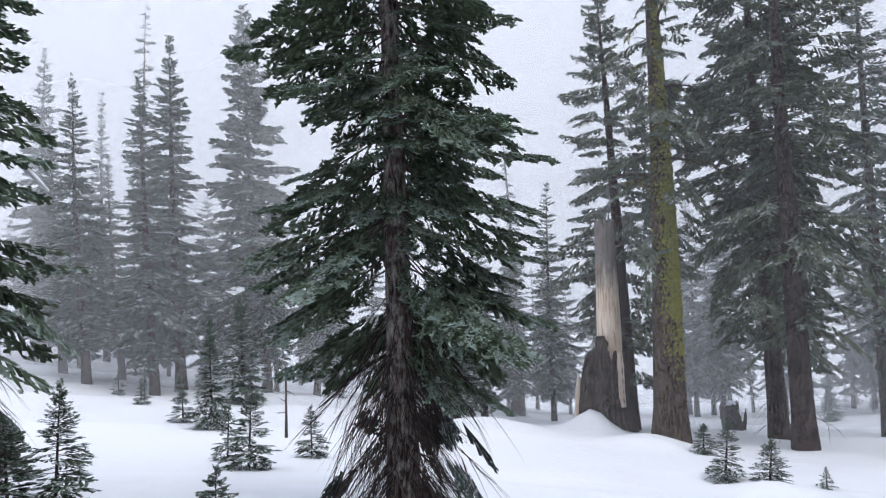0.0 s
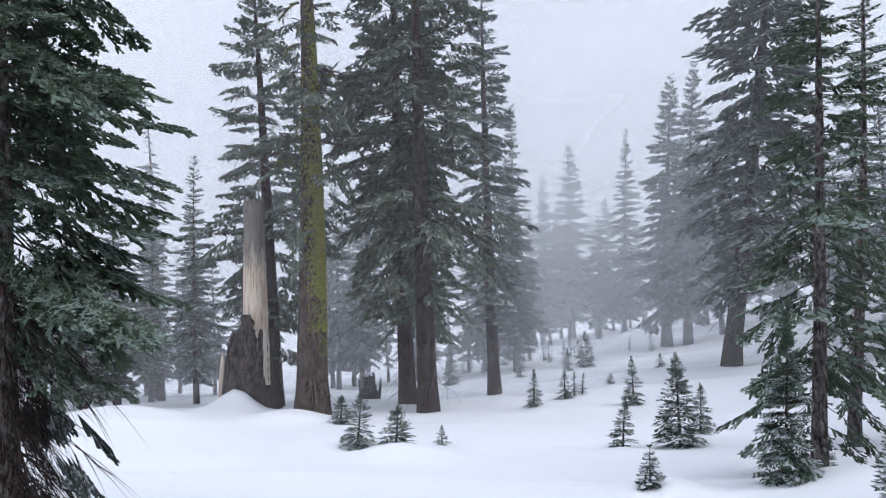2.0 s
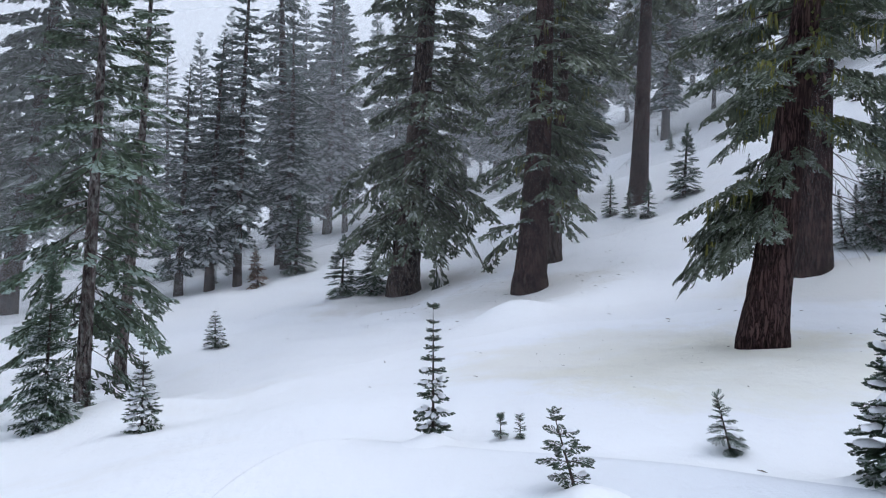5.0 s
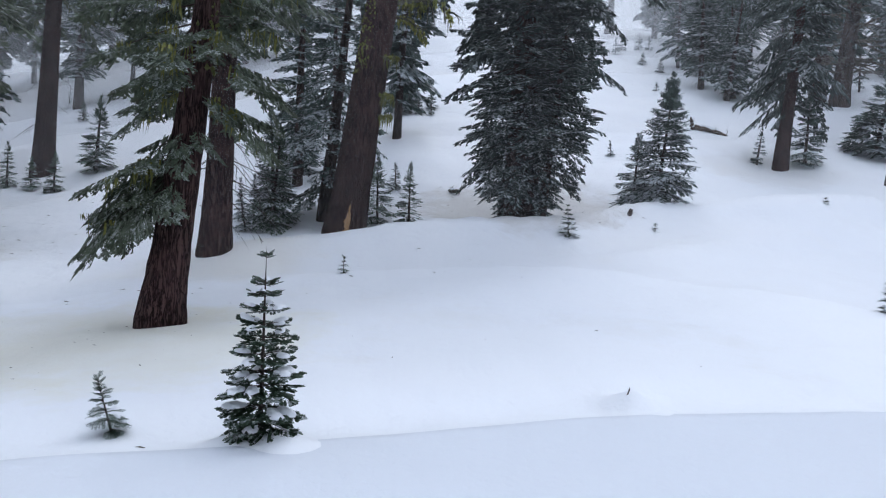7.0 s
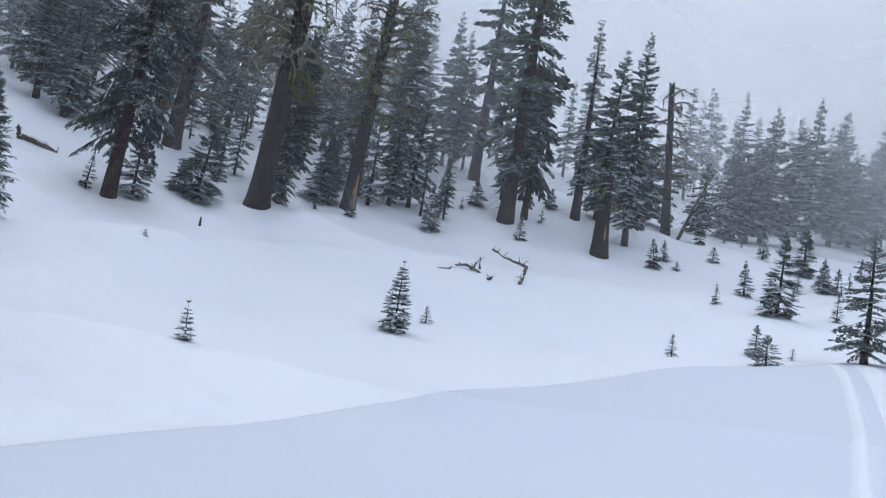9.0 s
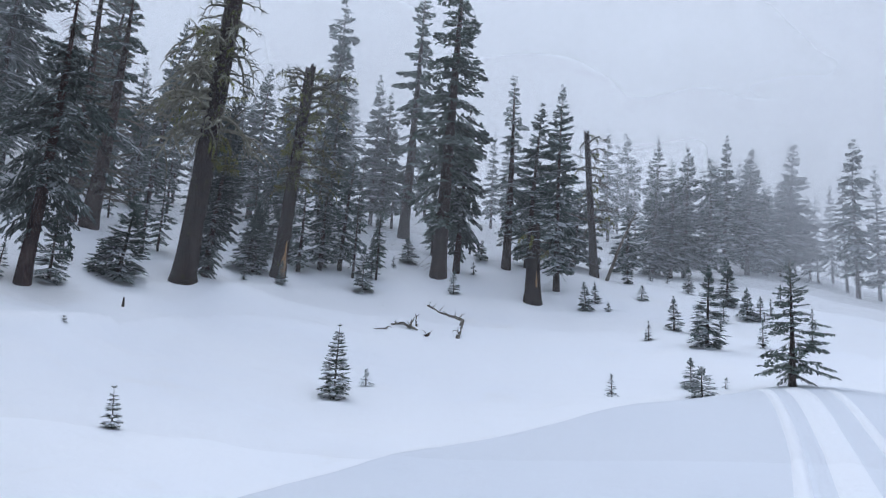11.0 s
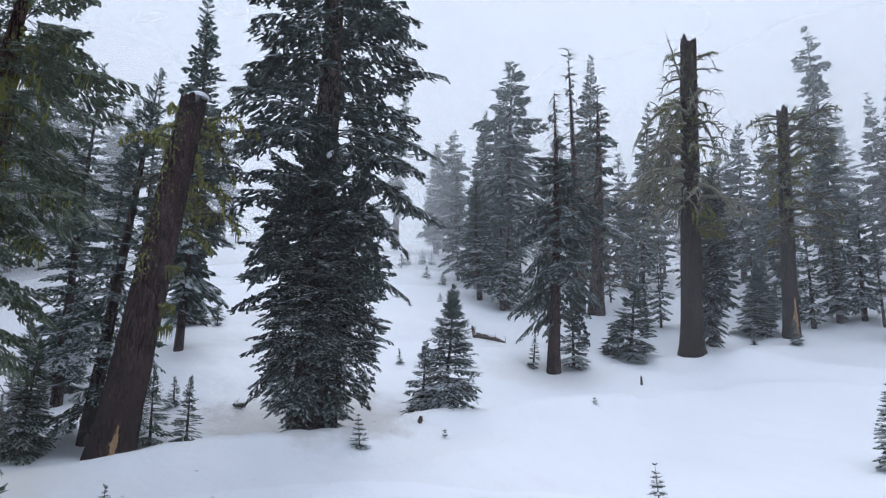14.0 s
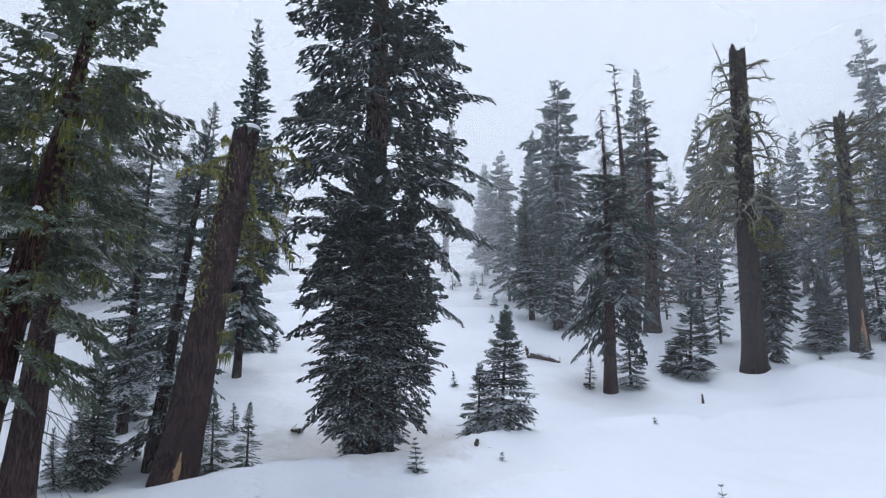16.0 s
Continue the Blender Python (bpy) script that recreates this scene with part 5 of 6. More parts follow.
def plaque(az, off, half, h, lean, right, r0, r1, z0, z1, rng, proud=0.012, ragged=0.25, peaked=False):
    """A patch of bared wood that follows the trunk's round, with a ragged edge."""
    rows, cols = 14, 9
    u = np.linspace(z0, z1, rows) / h
    c = axis_point(h, lean, right, u)
    rad = (r0 + (r1 - r0) * u) * (1 + 0.25 * np.exp(-u * h / 0.4)) + proud
    taper = np.sin(np.pi * np.clip(np.linspace(0.06, 0.94, rows), 0, 1)) ** 0.35
    if peaked:
        s = np.linspace(0, 1, rows)
        taper = np.clip(1 - s, 0.02, 1) ** 0.6 * (0.85 + 0.15 * np.sin(s * 14 + 1)) * np.clip(0.55 + s * 3, 0, 1)
    v = []
    for i in range(rows):
        lo, hi = -half * taper[i] * (1 - ragged * rng.random()), half * taper[i] * (1 - ragged * rng.random())
        for o in np.linspace(lo, hi, cols):
            edge = 0.0 if abs(o) < half * 0.55 else -proud * 1.5
            v.append(c[i] + facing(az, off + o) * (rad[i] + edge))
    i = (np.arange(rows - 1)[:, None] * cols + np.arange(cols - 1)[None]).ravel()
    t = np.concatenate([np.stack([i, i + cols + 1, i + cols], -1), np.stack([i, i + 1, i + cols + 1], -1)])
    return np.array(v), t


def bare_branch(org, way, length, thick, rng, sag=0.3, forks=4, crook=0.19):
    """A crooked dead branch that wanders, sags and forks."""
    def wander(start, heading, ln, steps, rad, sides):
        p, w = [np.array(start, float)], np.array(heading, float)
        for k in range(steps):
            w = w + rng.normal(0, crook, 3) - np.array([0, 0, sag * 1.6 / steps * (0.4 + k / steps)])
            w /= np.linalg.norm(w) + 1e-9
            p.append(p[-1] + w * ln / steps)
        p = np.array(p)
        return p, tube(p, rad * np.linspace(1, 0.15, steps + 1), sides)
    p, m = wander(org, way, length, 9, thick, 5)
    bits = [m]
    for k in range(forks):
        i = rng.integers(2, 9)
        w = np.asarray(way) * 0.6 + rng.normal(0, 0.75, 3)
        q, m = wander(p[i], w / np.linalg.norm(w), length * (0.12 + 0.35 * rng.random()), 4, thick * 0.5, 3)
        bits.append(m)
        if rng.random() < 0.5:
            q, m = wander(q[2], w / np.linalg.norm(w) + rng.normal(0, 0.6, 3), length * 0.14, 3, thick * 0.3, 3)
            bits.append(m)
    return joined(bits), p


def snag_base(az, d, lean, label):
    top = tagged(new("snag"), label, "dead tree", "broken dead trunks")
    top.location = spot(az, d)
    return top, np.array([math.cos(radians(az)), math.sin(radians(az)), 0]), np.random.default_rng(int(abs(az) * 100))


def add_branches(top, h, lean, right, r0, r1, n, z0, z1, reach, rng, mat, sag, side=None, moss=0.0, az=0.0, up=0.1, shaggy=False):
    for k in range(n):
        f = z0 + (z1 - z0) * (k + rng.random()) / n
        a = rng.random() * 2 * np.pi
        way = np.array([math.cos(a), math.sin(a), up + 0.5 * (rng.random() - 0.5)])
        if side is not None and rng.random() < (0.9 if shaggy else 0.65):
            way = facing(az, side + 70 * (rng.random() - 0.5)) + np.array([0, 0, up + 0.4 * (rng.random() - 0.5)])
        way /= np.linalg.norm(way)
        o = axis_point(h, lean, right, f)
        r = r0 + (r1 - r0) * f
        ln = reach * (0.40 + 0.85 * rng.random() ** 1.2)
        (v, t), p = bare_branch(o + way * r * 0.7, way, ln, 0.026 + 0.026 * ln, rng, sag * (0.5 + rng.random()), 9)
        b = part("branch", v, t, mat, top)
        if moss and rng.random() < moss:
            pts = p[2:].repeat(5, 0) + (rng.random((40, 3)) - 0.5) * 0.08
            tufts = lumps(p[1:].repeat(4, 0) + (rng.random((36, 3)) - 0.5) * 0.06, 0.018 + 0.03 * rng.random(36), rng, 1.6)
            v, t = strands(pts, 0.06 + 0.30 * rng.random(40) ** 1.5, 0.005 + 0.008 * rng.random(40), rng)
            bits = [(v, t), tufts]
            if shaggy:
                fat = p[1:].repeat(12, 0) + (rng.random((108, 3)) - np.array([0.5, 0.5, 0.75])) * np.array([0.09, 0.09, 0.20])
                bits.append(lumps(fat, 0.008 + 0.022 * rng.random(108), rng, 3.0))
            v, t = joined(bits)
            part("lichen", v, t, hanging_moss if shaggy else moss_mat, b, "yellow-green lichen", kind_of="stuff")


def moss_on(top, az, off, half, h, lean, right, r0, r1, z0, z1, n, rng, size=0.05, mat=moss_mat, bend=0.0):
    """Cushions of lichen over one side of a trunk."""
    f = (z0 + (z1 - z0) * rng.random(n)) / h
    o = off + half * np.clip(rng.normal(0, 0.5, n), -1.2, 1.2)
    c = axis_point(h, lean, right, f, bend)
    rad = r0 + (r1 - r0) * f if r1 > 0.1 else r0 * ((1 - f) ** 0.85 * 0.97 + 0.03) * 1.02
    p = np.array([ci + facing(az, oi) * ri for ci, oi, ri in zip(c, o, rad)])
    v, t = lumps(p, size * (0.5 + rng.random(n)), rng, 1.5)
    part("moss", v, t, mat, top, "yellow-green moss cushions", kind_of="stuff")


def cap_snow(top, at, r, rng, tall=0.5):
    n = 10
    th = np.linspace(0, 2 * np.pi, n, endpoint=False)
    rings = [(1.0, 0.0), (1.08, 0.16), (0.95, 0.34), (0.6, 0.5), (0.2, 0.56)]
    v = np.array([[at[0] + r * k * math.cos(a) * (0.9 + 0.2 * rng.random()), at[1] + r * k * math.sin(a) * (0.9 + 0.2 * rng.random()), at[2] + r * z * tall * 2 * (0.9 + 0.2 * rng.random())] for k, z in rings for a in th])
    i = (np.arange(len(rings) - 1)[:, None] * n)
    j = np.arange(n)[None]
    k = (j + 1) % n
    q = np.stack([i + j, i + k, i + n + k, i + n + j], -1).reshape(-1, 4)
    t = np.concatenate([q[:, [0, 1, 2]], q[:, [0, 2, 3]]])
    v = np.concatenate([v, [[at[0], at[1], at[2] + r * 0.58 * tall * 2]]])
    last = (len(rings) - 1) * n + np.arange(n)
    t = np.concatenate([t, np.stack([last, np.roll(last, -1), np.full(n, len(v) - 1)], -1)])
    part("snow_cap", v, t, snow_clean, top, "cap of white snow", True)


# pale barkless snag beside the mossy fir
def pale_snag(az, d, h, lean):
    top, right, rng = snag_base(az, d, lean, "broken dead trunk, bark gone from its pale weathered middle")
    v, t = column(h, lean, right, 0.55, 0.39, -0.4, h, rng, 0.5, 28, 40, 0.05, 1.0, 1.25, 0.012)
    part("bare_wood", v, t, aged_wood, top, "pale cream barkless wood, weathered grey at its top", True)
    v, t = column(h, lean, right, 0.72, 0.60, -0.4, h * 0.33, rng, 0.9, 44, 18, 0.06, 1.0, 1.3, 0.05)
    part("bark", v, t, bark_ridged, top, "deeply furrowed brown bark")
    v, t = plaque(az, -32, 38, h, lean, right, 0.72, 0.60, h * 0.25, h * 0.46, rng, 0.02, 0.4)
    part("bark_strip", v, t, bark_ridged, top)
    v, t = plaque(az, 34, 20, h, lean, right, 0.72, 0.60, h * 0.12, h * 0.38, rng, 0.03, 0.4)
    part("bare_streak", v, t, pale_wood, top, "pale streak where bark fell away")
    side = -0.98 * right + np.array([0, 0, -0.4])
    p = side[None] + np.linspace(0, 1, 9)[:, None] * (np.array([0, 0, 3.2]) + right * 0.22)
    v, t = tube(p, [0.46, 0.44, 0.42, 0.40, 0.37, 0.34, 0.30, 0.24, 0.16], 30, 0.5, True, 0.08, rng, 0.06)
    part("bark_slab", v, t, bark_ridged, top, "split slab of furrowed bark")
    p = (side - right * 0.40)[None] + np.linspace(0.30, 1, 7)[:, None] * (np.array([0, 0, 2.6]) + right * 0.15)
    v, t = tube(p, [0.10, 0.11, 0.11, 0.10, 0.09, 0.07, 0.03], 8, 0.1, True, 0.1, rng)
    part("splinter", v, t, pale_wood, top, "pale splinter of bare wood")
    return top


pale_snag(-12.39, 29.64, 8.03, 0.11)


# leaning snag with snow on its broken top
def leaning_snag(az, d, h, lean):
    top, right, rng = snag_base(az, d, lean, "leaning broken red trunk with lichened drooping branches and scarred foot")
    v, t = column(h, lean, right, 0.44, 0.31, -0.5, h, rng, 0.4, 40, 44, 0.06, 1.0, 1.2, 0.02)
    part("trunk", v, t, bark_red, top, smooth=True)
    v, t = plaque(az, 4, 19, h, lean, right, 0.44, 0.31, -0.1, 0.62, rng, 0.012, 0.75, True)
    part("scar", v, t, scar_wood, top, "orange scar of bared wood")
    add_branches(top, h, lean, right, 0.44, 0.31, 15, 0.60, 0.985, 1.7, rng, lichen_twigs, 1.7, 95, 1.0, az, 0.3, True)
    add_branches(top, h, lean, right, 0.44, 0.31, 7, 0.72, 0.98, 1.0, rng, lichen_twigs, 0.9, -95, 0.9, az, 0.3, True)
    add_branches(top, h, lean, right, 0.44, 0.31, 4, 0.30, 0.6, 0.5, rng, dead_wood, 0.2, 60, 0.9, az)
    moss_on(top, az, -55, 45, h, lean, right, 0.44, 0.31, h * 0.45, h * 0.97, 420, rng, 0.019, hanging_moss)
    cap_snow(top, axis_point(h, lean, right, 1.0) + right * 0.10 + np.array([0, 0, 0.22]), 0.26, rng, 0.6)


leaning_snag(-115.63, 17.21, 8.03, 0.92)


# tall snags with tangles of bare lichened branches
def branchy_snag(az, d, h, lean, r0, r1, scar, label, flare=1.45):
    top, right, rng = snag_base(az, d, lean, label)
    v, t = column(h, lean, right, r0, r1, -0.5, h, rng, 0.5, 20, 34, 0.10, 1.0, flare)
    part("trunk", v, t, bark_snag, top, smooth=True)
    if scar:
        v, t = plaque(az, scar, 34 if h > 5 else 12, h, lean, right, r0, r1, -0.1 if h > 5 else 0.7, 1.6 if h > 5 else 1.5, rng, 0.05, 0.5, True)
        part("scar", v, t, scar_wood, top, "orange scar of bared wood")
    return top, h, lean, right, r0, r1, rng


def clothe(made, az, n, z0, z1, reach, sag, side, moss, up, mat):
    top, h, lean, right, r0, r1, rng = made
    add_branches(top, h, lean, right, r0, r1, n, z0, z1, reach, rng, mat, sag, side, moss, az, up)


tangle = branchy_snag(-158.03, 30.00, 13.40, 0.88, 0.43, 0.33, 0, "tall broken snag with a tangle of bare mossy branches")
clothe(tangle, -158.03, 16, 0.70, 0.97, 1.3, 0.7, -80, 0.1, 0.25, snag_twigs)
clothe(tangle, -158.03, 9, 0.66, 0.97, 1.2, 0.9, 80, 0.1, 0.25, snag_twigs)
clothe(tangle, -158.03, 62, 0.44, 0.80, 2.6, 1.3, -75, 0.30, 0.05, snag_twigs)
v, t = bare_branch(axis_point(13.40, 0.88, tangle[3], 0.88) - tangle[3] * 0.3, np.array([-0.25 * tangle[3][0], -0.25 * tangle[3][1], 1.0]), 2.6, 0.06, tangle[6], -0.05, 3, 0.10)[0]
part("branch", v, t, snag_twigs, tangle[0], "bare spike rising beside the broken top")
clothe(tangle, -158.03, 10, 0.40, 0.80, 1.4, 0.8, 75, 0.5, 0.1, lichen_twigs)
clothe(tangle, -158.03, 9, 0.34, 0.46, 1.0, 1.0, 50, 1.0, 0.0, lichen_twigs)
moss_on(tangle[0], -158.03, 20, 70, 13.40, 0.88, tangle[3], 0.47, 0.33, 13.4 * 0.42, 13.4 * 0.98, 110, tangle[6], 0.045, beard_mat)
hung = branchy_snag(-164.86, 34.00, 10.12, 0.68, 0.33, 0.24, 30, "broken snag with drooping bare branches and orange scar", 1.25)
clothe(hung, -164.86, 22, 0.72, 0.99, 2.1, 0.75, 75, 0.7, 0.3, lichen_twigs)
clothe(hung, -164.86, 12, 0.72, 0.99, 1.3, 0.7, -75, 0.6, 0.3, lichen_twigs)
clothe(hung, -164.86, 20, 0.42, 0.76, 1.9, 0.9, 65, 0.9, 0.1, lichen_twigs)
clothe(hung, -164.86, 8, 0.40, 0.76, 0.8, 0.5, -70, 0.6, 0.1, lichen_twigs)
moss_on(hung[0], -164.86, 10, 70, 10.12, 0.68, hung[3], 0.33, 0.24, 10.12 * 0.40, 10.12 * 0.98, 200, hung[6], 0.045, beard_mat)
stub = branchy_snag(175.08, 35.45, 3.69, -0.03, 0.38, 0.30, 25, "short dark broken trunk with rimed tufts at its ragged top", 1.3)
clothe(stub, 175.08, 12, 0.55, 0.97, 0.8, 0.9, None, 0.3, 0.1, dead_wood)
STUB_YAW = stub[6].random(34) * 6.28
STUB_Z = 2.1 + 1.7 * stub[6].random(34)
v, t, tips = foliage("mid", np.stack([0.2 * np.cos(STUB_YAW), 0.2 * np.sin(STUB_YAW), STUB_Z], -1), STUB_YAW, np.radians(-20 + 40 * stub[6].random(34)), 0.30 + 0.30 * stub[6].random(34), np.full(34, 0.2), stub[6])
tagged(part("foliage", v, t, needles_white, stub[0], "tufts of rimed needles", tips=tips), kind="stuff")
thin = branchy_snag(170.34, 43.86, 8.96, -0.57, 0.26, 0.16, 0, "thin broken snag with drooping bare branches in fog", 1.2)
clothe(thin, 170.34, 30, 0.30, 0.98, 1.6, 0.8, 75, 0.4, 0.1, dead_wood)


def stump(az, d, h, r):
    top = tagged(new("stump"), "low splintered tree stump with snow on it", "stump")
    top.location = spot(az, d)
    rng = np.random.default_rng(5)
    right = np.array([math.cos(radians(az)), math.sin(radians(az)), 0])
    v, t = column(h * 0.82, 0.0, right, r * 1.1, r * 0.80, -0.3, h * 0.82, rng, 0.5, 18, 10, 0.30, 1.0, 1.4)
    part("trunk", v, t, bark_dark, top)
    for k in range(6):
        c = right * (0.14 * (k - 2.5)) * r / 0.3 + facing(az, 80 * k) * 0.08
        p = c[None] + np.linspace(0, 1, 5)[:, None] * np.array([0.06 * (k - 2.5), 0.03, h * (0.78 + 0.24 * rng.random())])
        v, t = tube(p, np.array([0.09, 0.085, 0.075, 0.05, 0.012]), 7, 0.05, True, 0.3, rng)
        part("splinter", v, t, bark_dark if k % 3 else dead_wood, top)
    cap_snow(top, np.array([-0.05, 0, h * 0.90]), r * 0.62, rng, 0.9)


stump(-20.90, 33.61, 1.15, 0.30)


def pole(az, d, h, r, lean=0.0):
    top = tagged(new("dead_sapling"), "thin bare dead stem standing in the snow", "dead sapling")
    top.location = spot(az, d)
    right = np.array([math.cos(radians(az)), math.sin(radians(az)), 0])
    rng = np.random.default_rng(int(abs(az) * 77))
    v, t = column(h, lean, right, r, r * 0.5, -0.2, h, rng, 0.05, 7, 6, 0.1)
    part("stem", v, t, twig_wood, top)
    for k in range(4):
        a = rng.random() * 6.28
        way = np.array([math.cos(a), math.sin(a), 0.2])
        (v, t), p = bare_branch(axis_point(h, lean, right, 0.35 + 0.15 * k), way, h * 0.16, r * 0.4, rng, 0.2, 2)
        part("branch", v, t, twig_wood, top)


pole(12.36, 20.73, 1.9, 0.04)
pole(-134.82, 17.55, 0.24, 0.04)
pole(-137.20, 17.35, 0.44, 0.08, 0.1)
pole(-154.23, 25.21, 0.28, 0.04)
pole(-137.35, 6.90, 0.22, 0.010, 0.06)


log_wood = plain_material("brown_rotting_wood", (0.035, 0.024, 0.020), (0.13, 0.085, 0.060), 9.0)


# fallen wood that shows through the snow
def fallen_log(label, points, radii, twigs, name="fallen_log", up=0.7, mat=None):
    top = tagged(new(name), label, "fallen log")
    az, d, _ = points[0]
    base = spot(az, d)
    top.location = base
    p = np.array([np.array(spot(a, q)) + [0, 0, z] for a, q, z in points]) - np.array(base)
    rng = np.random.default_rng(int(abs(az) * 31))
    fine = np.array([[np.interp(s, np.arange(len(p)), p[:, k]) for k in range(3)] for s in np.linspace(0, len(p) - 1, 14)])
    fine[1:-1] += (rng.random((12, 3)) - 0.5) * 0.04
    rad = np.interp(np.linspace(0, len(p) - 1, 14), np.arange(len(p)), radii)
    v, t = tube(fine, rad, 9, 0.1, True, 0.2, rng)
    part("stem", v, t, mat or dead_wood, top)
    for k in range(twigs):
        i = rng.integers(1, 13)
        a = rng.random() * 6.28
        (v, t), q = bare_branch(fine[i], np.array([math.cos(a), math.sin(a), up]), 0.18 + 0.25 * rng.random(), 0.022, rng, 0.1, 1)
        part("branch", v, t, mat or dead_wood, top)
    v, t = tube(fine[2:12] + np.array([0, 0, 1]) * rad[2:12, None] * 0.55, rad[2:12] * np.array([0.4, 0.8, 0.9, 0.7, 0.9, 0.85, 0.9, 0.7, 0.6, 0.3]), 8, 0.0, True, 0.3, rng)
    part("snow", v, t, snow_clean, top, "snow lying along the wood", True, "stuff")


fallen_log("grey dead trunk propped above the snow on a broken stub", ((-176.67, 30.2, 0.75), (-177.9, 29.6, 0.62), (-179.3, 28.9, 0.60)), (0.035, 0.05, 0.065), 9)
fallen_log("short tilted grey stub standing in the snow", ((-179.08, 28.5, -0.1), (-179.5, 28.7, 0.62)), (0.09, 0.075), 1)
fallen_log("dark roots and broken wood half buried in snow", ((-173.9, 29.1, 0.05), (-174.8, 29.0, 0.16), (-175.9, 28.8, 0.02)), (0.03, 0.065, 0.04), 9, "broken_wood")
fallen_log("dark piece of broken wood in the snow", ((-175.3, 28.9, 0.0), (-175.5, 28.8, 0.35)), (0.09, 0.03), 2, "broken_wood")
fallen_log("grey fallen log half buried on the snowy slope", ((-141.8, 30.0, 0.06), (-142.5, 29.8, 0.08), (-143.3, 29.6, 0.05), (-144.1, 29.4, -0.06)), (0.12, 0.13, 0.11, 0.07), 8, up=0.35, mat=log_wood)
fallen_log("upturned dark root of a fallen log in the snow", ((-141.7, 29.9, -0.05), (-141.5, 29.9, 0.42)), (0.10, 0.04), 4, "broken_wood", mat=log_wood)
fallen_log("dead leaning branch rising from the snow in fog", ((169.4, 43.0, 0.0), (168.4, 42.6, 2.2), (167.2, 42.2, 4.3)), (0.11, 0.08, 0.03), 5, "dead_branch")
fallen_log("dark twig lying on the snow", ((-172.6, 28.6, 0.02), (-173.6, 28.5, 0.06)), (0.015, 0.03), 2, "broken_wood", mat=log_wood)
fallen_log("dark stub of wood in the snow", ((-176.6, 28.3, 0.0), (-176.9, 28.3, 0.10)), (0.07, 0.05), 3, "broken_wood", mat=log_wood)
fallen_log("thin dark twig standing in the snow", ((-175.9, 29.4, -0.05), (-175.8, 29.4, 0.45)), (0.04, 0.02), 2, "broken_wood", mat=log_wood)
fallen_log("small brown piece of wood in the snow", ((-123.6, 20.5, 0.03), (-124.3, 20.3, 0.05)), (0.05, 0.06), 2, "broken_wood")


# yellow-green moss on the old fir beside the pale snag
def old_fir_moss():
    top, bend = MOSSY[0]
    rng = np.random.default_rng(42)
    az, h, lean = -16.49, 22.23, 0.27
    right = np.array([math.cos(radians(az)), math.sin(radians(az)), 0])
    moss_on(top, az, 42, 62, h, lean, right, 0.585, 0.02, h * 0.185, h * 0.40, 2700, rng, 0.027, bright_moss, bend)
    moss_on(top, az, 46, 50, h, lean, right, 0.585, 0.02, h * 0.13, h * 0.21, 460, rng, 0.025, bright_moss, bend)
    moss_on(top, az, 48, 36, h, lean, right, 0.585, 0.02, h * 0.09, h * 0.15, 110, rng, 0.022, bright_moss, bend)
    moss_on(top, az, 40, 55, h, lean, right, 0.585, 0.02, h * 0.38, h * 0.85, 2000, rng, 0.028, bright_moss, bend)
    moss_on(top, az, -10, 70, h, lean, right, 0.60, 0.02, h * 0.28, h * 0.55, 400, rng, 0.035, moss_mat, bend)
    add_branches(top, h, lean, right, 0.585, 0.05, 26, 0.38, 0.85, 1.7, rng, twig_wood, 0.55, None, 0.7, az, 0.0)


old_fir_moss()


def near_fir_moss():
    rng = np.random.default_rng(43)
    az, h, lean = -102.66, 9.12, 0.85
    top, bend = MOSSY[1]
    right = np.array([math.cos(radians(az)), math.sin(radians(az)), 0])
    moss_on(top, az, 40, 60, h, lean, right, 0.30, 0.03, h * 0.36, h * 0.9, 170, rng, 0.025, beard_mat, bend)


near_fir_moss()


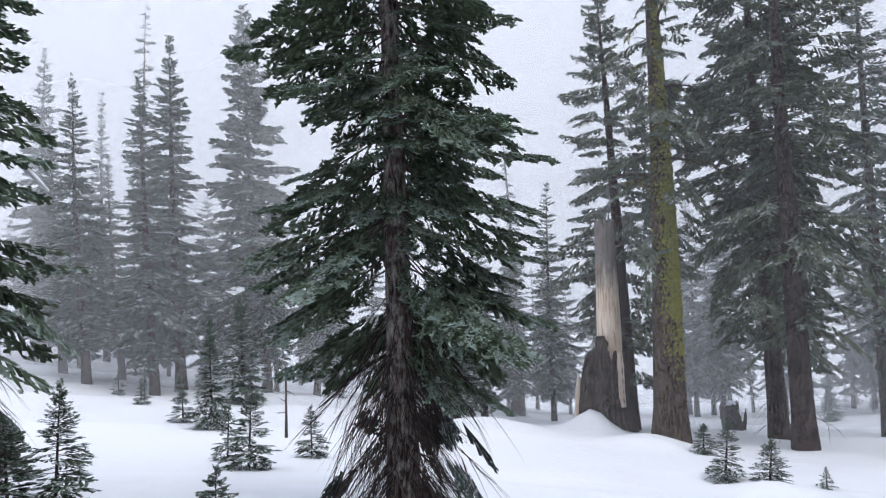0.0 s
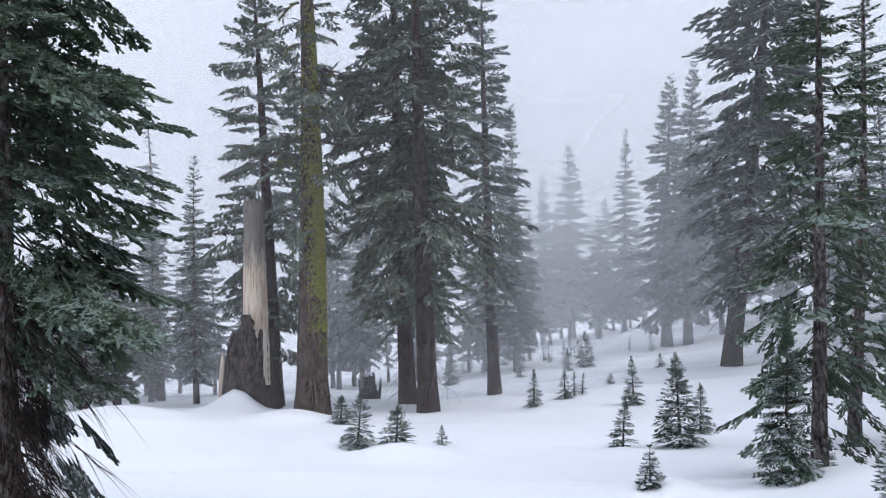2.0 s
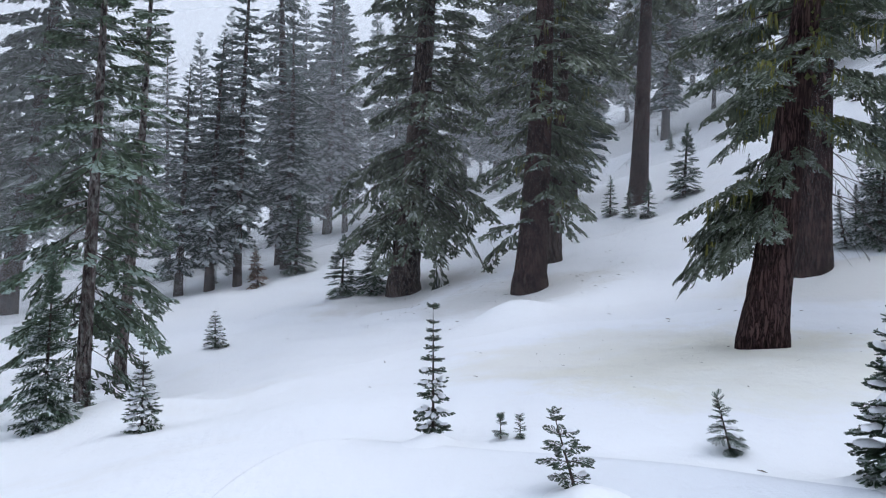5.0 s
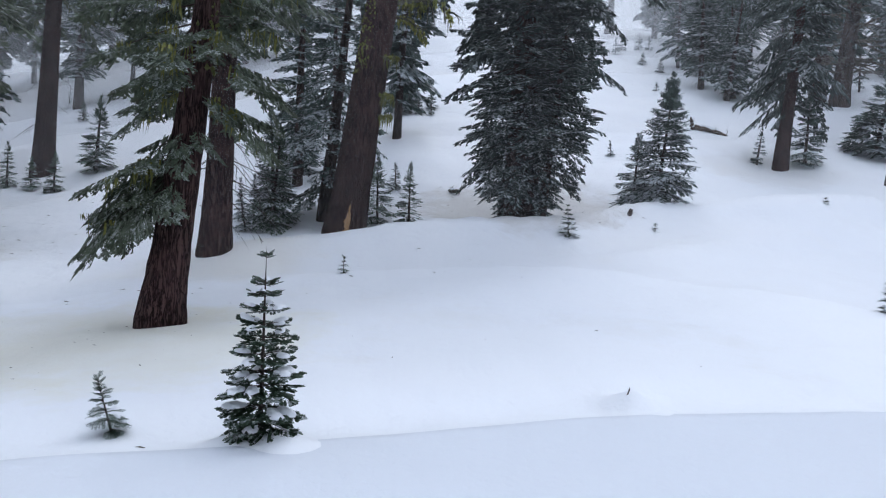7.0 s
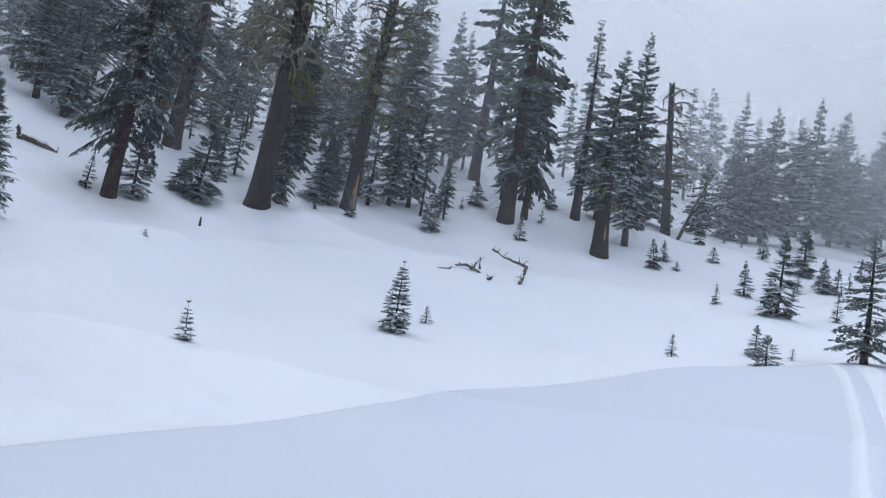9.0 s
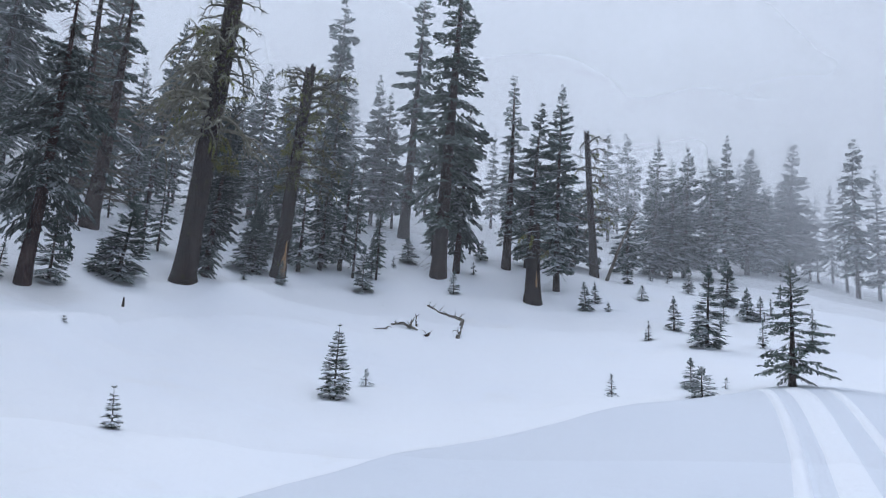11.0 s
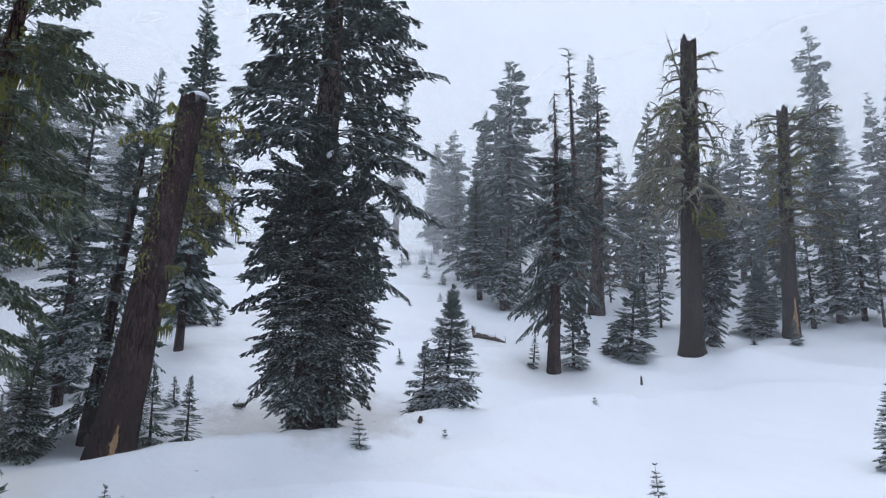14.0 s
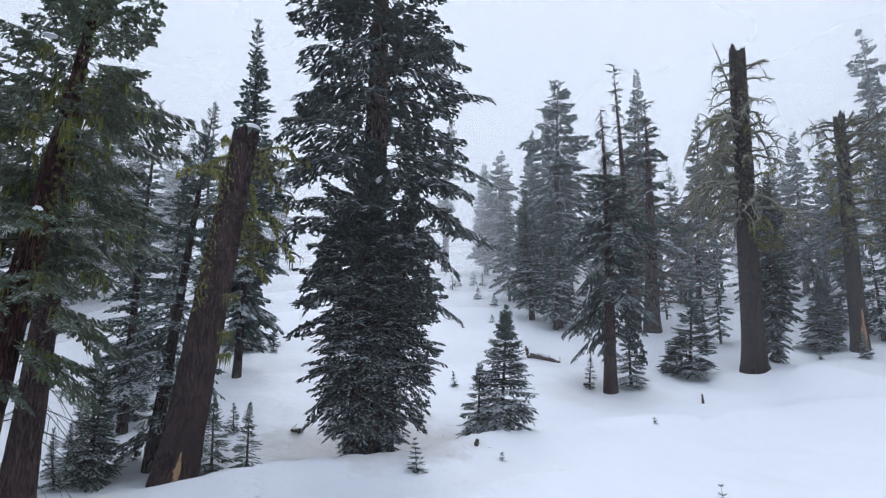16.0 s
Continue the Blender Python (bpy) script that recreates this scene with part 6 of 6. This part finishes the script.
# ---- ski track on the packed trail ----
def ski_track():
    top = tagged(new("ski_track"), "pressed vehicle track with raised white rims on the trail", "snow track", kind="structure")
    rng = np.random.default_rng(9)
    d = 7.0 * (20.4 / 7.0) ** np.linspace(0, 1, 150)
    az = 157.05 + 1.55 * np.clip((d - 13.5) / 6.1, 0, 1.2) ** 1.8
    x, y = -d * np.sin(np.radians(az)), d * np.cos(np.radians(az))
    way = np.stack([np.gradient(x), np.gradient(y)], -1)
    way /= np.linalg.norm(way, axis=1)[:, None]
    side = np.stack([-way[:, 1], way[:, 0]], -1) * np.sign(-way[:, 1] * np.cos(np.radians(az)) + way[:, 0] * np.sin(np.radians(az)))[:, None]
    bands = (("rim", -0.06, 0.24, 10, lambda q: 0.075 * np.sin(np.pi * np.clip((q + 0.03) / 0.24, 0, 1)) ** 0.7, 0.006),
             ("rut", 0.23, 0.50, 9, lambda q: 0 * q, 0.014),
             ("ridge", 0.47, 1.03, 15, lambda q: 0.045 * np.sin(np.pi * np.clip((q - 0.47) / 0.56, 0, 1)) ** 0.4, 0.030),
             ("rut", 1.02, 1.43, 9, lambda q: 0 * q - 0.004, 0.010),
             ("rim", 1.40, 1.66, 8, lambda q: 0.05 * np.sin(np.pi * np.clip((q - 1.42) / 0.22, 0, 1)) ** 0.7, 0.010))
    for name, lo, hi, m, rise, rough in bands:
        q = np.linspace(lo, hi, m)
        px, py = x[:, None] + side[:, :1] * q[None], y[:, None] + side[:, 1:] * q[None]
        edge = np.minimum(1, 4 * np.minimum(np.arange(m), m - 1 - np.arange(m)) / m)
        fade = np.clip((20.4 - d) / 1.5, 0, 1)[:, None]
        z = ground(px, py) + 0.022 + (rise(q)[None] + rough * (rng.random(px.shape) - 0.4) * edge[None]) * fade - 0.03 * (1 - edge[None])
        v = np.stack([px, py, z], -1).reshape(-1, 3)
        i = (np.arange(len(d) - 1)[:, None] * m + np.arange(m - 1)[None]).ravel()
        t = np.concatenate([np.stack([i, i + 1, i + m + 1], -1), np.stack([i, i + m + 1, i + m], -1)])
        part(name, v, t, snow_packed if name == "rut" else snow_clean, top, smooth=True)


ski_track()


# ---- litter on the snow ----
def litter(name, az, d, spread, n, size, seed, label):
    rng = np.random.default_rng(seed)
    x0, y0 = polar(az, d)
    x, y = x0 + rng.normal(0, spread, n), y0 + rng.normal(0, spread, n)
    z = ground(x, y)
    a = rng.random(n) * np.pi
    ln = size * (0.3 + rng.random(n) ** 2 * 1.6)
    c = np.stack([np.cos(a), np.sin(a), 0.15 * rng.random(n)], -1) * ln[:, None]
    s = np.stack([-np.sin(a), np.cos(a), 0 * a], -1) * (ln * 0.22)[:, None]
    p = np.stack([x, y, z + 0.008], -1)
    v = np.stack([p - c - s, p + c - s * 0.6, p + c * 1.1 + s, p - c * 0.8 + s * 0.7, p + np.array([0, 0, 1]) * (ln * 0.25)[:, None]], 1)
    t = np.array([[0, 1, 4], [1, 2, 4], [2, 3, 4], [3, 0, 4]])
    t = (t[None] + (np.arange(n) * 5)[:, None, None]).reshape(-1, 3)
    ob = new(name, mesh_of(name, v.reshape(-1, 3), t, litter_mat))
    tagged(ob, label, "twig litter", kind="stuff")


litter("twig_litter", -96.0, 10.5, 2.0, 90, 0.018, 1, "brown twigs and bark bits scattered on the snow")
litter("twig_litter", -80.8, 19.8, 2.6, 160, 0.03, 2, "brown twigs and bark bits scattered on the snow")
litter("twig_litter", -91.0, 19.0, 3.0, 150, 0.03, 3, "brown twigs and bark bits scattered on the snow")
litter("twig_litter", -129.0, 18.4, 2.2, 220, 0.03, 4, "brown twigs and bark bits scattered on the snow")
litter("twig_litter", -120.0, 14.0, 4.0, 30, 0.022, 5, "brown twigs and bark bits scattered on the snow")
litter("twig_litter", -160.0, 27.0, 6.0, 50, 0.035, 6, "brown twigs and bark bits scattered on the snow")


# ---- seedlings far off ----
def seedlings(az0, az1, d0, d1, n, low, high, seed):
    rng = np.random.default_rng(seed)
    for k in range(n):
        h = low + (high - low) * rng.random() ** 2
        tree("young", az0 + (az1 - az0) * rng.random(), d0 + (d1 - d0) * rng.random(), h, 0.0, h * (0.24 + 0.1 * rng.random()), 0.03)


seedlings(-27, -43, 40, 58, 30, 0.7, 2.2, 21)
seedlings(26, 8, 30, 42, 8, 0.8, 2.4, 22)
seedlings(168, 153, 27, 46, 18, 0.4, 1.6, 23)
seedlings(-58, -70, 30, 40, 7, 0.7, 2.0, 24)
seedlings(-90, -120, 26, 42, 14, 0.5, 2.2, 25)
seedlings(-160, -182, 32, 42, 12, 0.6, 2.4, 26)

# ---- deeper forest ----
def far_wood(az0, az1, d0, d1, n, low, high, seed):
    rng = np.random.default_rng(seed)
    for k in range(n):
        az = az0 + (az1 - az0) * (k + 0.8 * rng.random()) / n
        d, h = d0 + (d1 - d0) * rng.random(), low + (high - low) * rng.random()
        tree("fir" if rng.random() < 0.7 else "open", az, d, h, (rng.random() - 0.5) * 0.03 * h, h * (0.105 + 0.05 * rng.random()), 0.012 * h)


far_wood(32, 8, 44, 58, 13, 8, 13, 1)
far_wood(6, -12, 42, 52, 13, 7, 12, 2)
far_wood(-18, -34, 46, 58, 13, 8, 14, 3)
far_wood(-33, -46, 72, 84, 10, 10, 15, 4)
far_wood(-46, -56, 52, 66, 8, 10, 16, 13)
far_wood(-54, -76, 40, 56, 17, 9, 16, 5)
far_wood(-76, -112, 38, 58, 26, 9, 16, 6)
far_wood(-112, -124, 52, 60, 5, 8, 13, 7)
far_wood(-140, -172, 42, 60, 24, 7, 12, 8)
far_wood(-140, -178, 38, 46, 10, 5, 8, 11)
far_wood(-152, -173, 33, 39, 11, 2.8, 6, 12)
far_wood(188, 172, 46, 56, 8, 6, 9, 9)
far_wood(170, 152, 60, 69, 20, 7, 11, 10)
far_wood(153, 141, 50, 66, 9, 8, 13, 14)


# ---- fog: added translucent cylinders that imitate its haze ----
def haze_ring(r, thick, shift=0.0):
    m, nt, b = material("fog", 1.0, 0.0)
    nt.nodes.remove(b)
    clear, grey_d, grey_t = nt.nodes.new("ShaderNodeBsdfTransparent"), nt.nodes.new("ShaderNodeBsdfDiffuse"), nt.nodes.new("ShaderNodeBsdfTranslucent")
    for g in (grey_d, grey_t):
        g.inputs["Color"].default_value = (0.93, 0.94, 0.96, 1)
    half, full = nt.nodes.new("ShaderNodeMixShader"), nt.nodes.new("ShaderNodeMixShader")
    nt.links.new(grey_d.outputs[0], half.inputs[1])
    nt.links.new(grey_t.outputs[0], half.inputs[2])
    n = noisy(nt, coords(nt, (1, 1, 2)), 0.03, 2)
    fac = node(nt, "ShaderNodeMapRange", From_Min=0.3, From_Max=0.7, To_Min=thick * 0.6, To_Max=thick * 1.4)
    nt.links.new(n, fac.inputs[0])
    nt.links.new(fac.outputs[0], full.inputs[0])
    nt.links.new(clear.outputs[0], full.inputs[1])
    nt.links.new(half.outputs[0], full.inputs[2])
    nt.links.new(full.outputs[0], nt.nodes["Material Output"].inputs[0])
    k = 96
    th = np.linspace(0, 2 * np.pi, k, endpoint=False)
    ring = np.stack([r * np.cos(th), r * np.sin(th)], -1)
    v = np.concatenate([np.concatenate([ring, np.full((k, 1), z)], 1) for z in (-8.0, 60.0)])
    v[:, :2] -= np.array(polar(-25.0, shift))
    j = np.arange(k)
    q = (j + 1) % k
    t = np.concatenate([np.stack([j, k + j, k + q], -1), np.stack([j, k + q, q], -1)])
    ob = new("haze_sheet", mesh_of("haze_sheet", v, t, m, True))
    tagged(ob, "thin translucent sheet ringing the viewpoint, standing in for fog haze", "fog", kind="stuff")


# sheets round the camera; radii and shifts tuned to grey what lies behind
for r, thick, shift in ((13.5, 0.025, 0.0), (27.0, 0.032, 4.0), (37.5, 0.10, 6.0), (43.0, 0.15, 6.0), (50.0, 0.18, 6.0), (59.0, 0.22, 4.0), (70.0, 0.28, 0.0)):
    haze_ring(r, thick, shift)
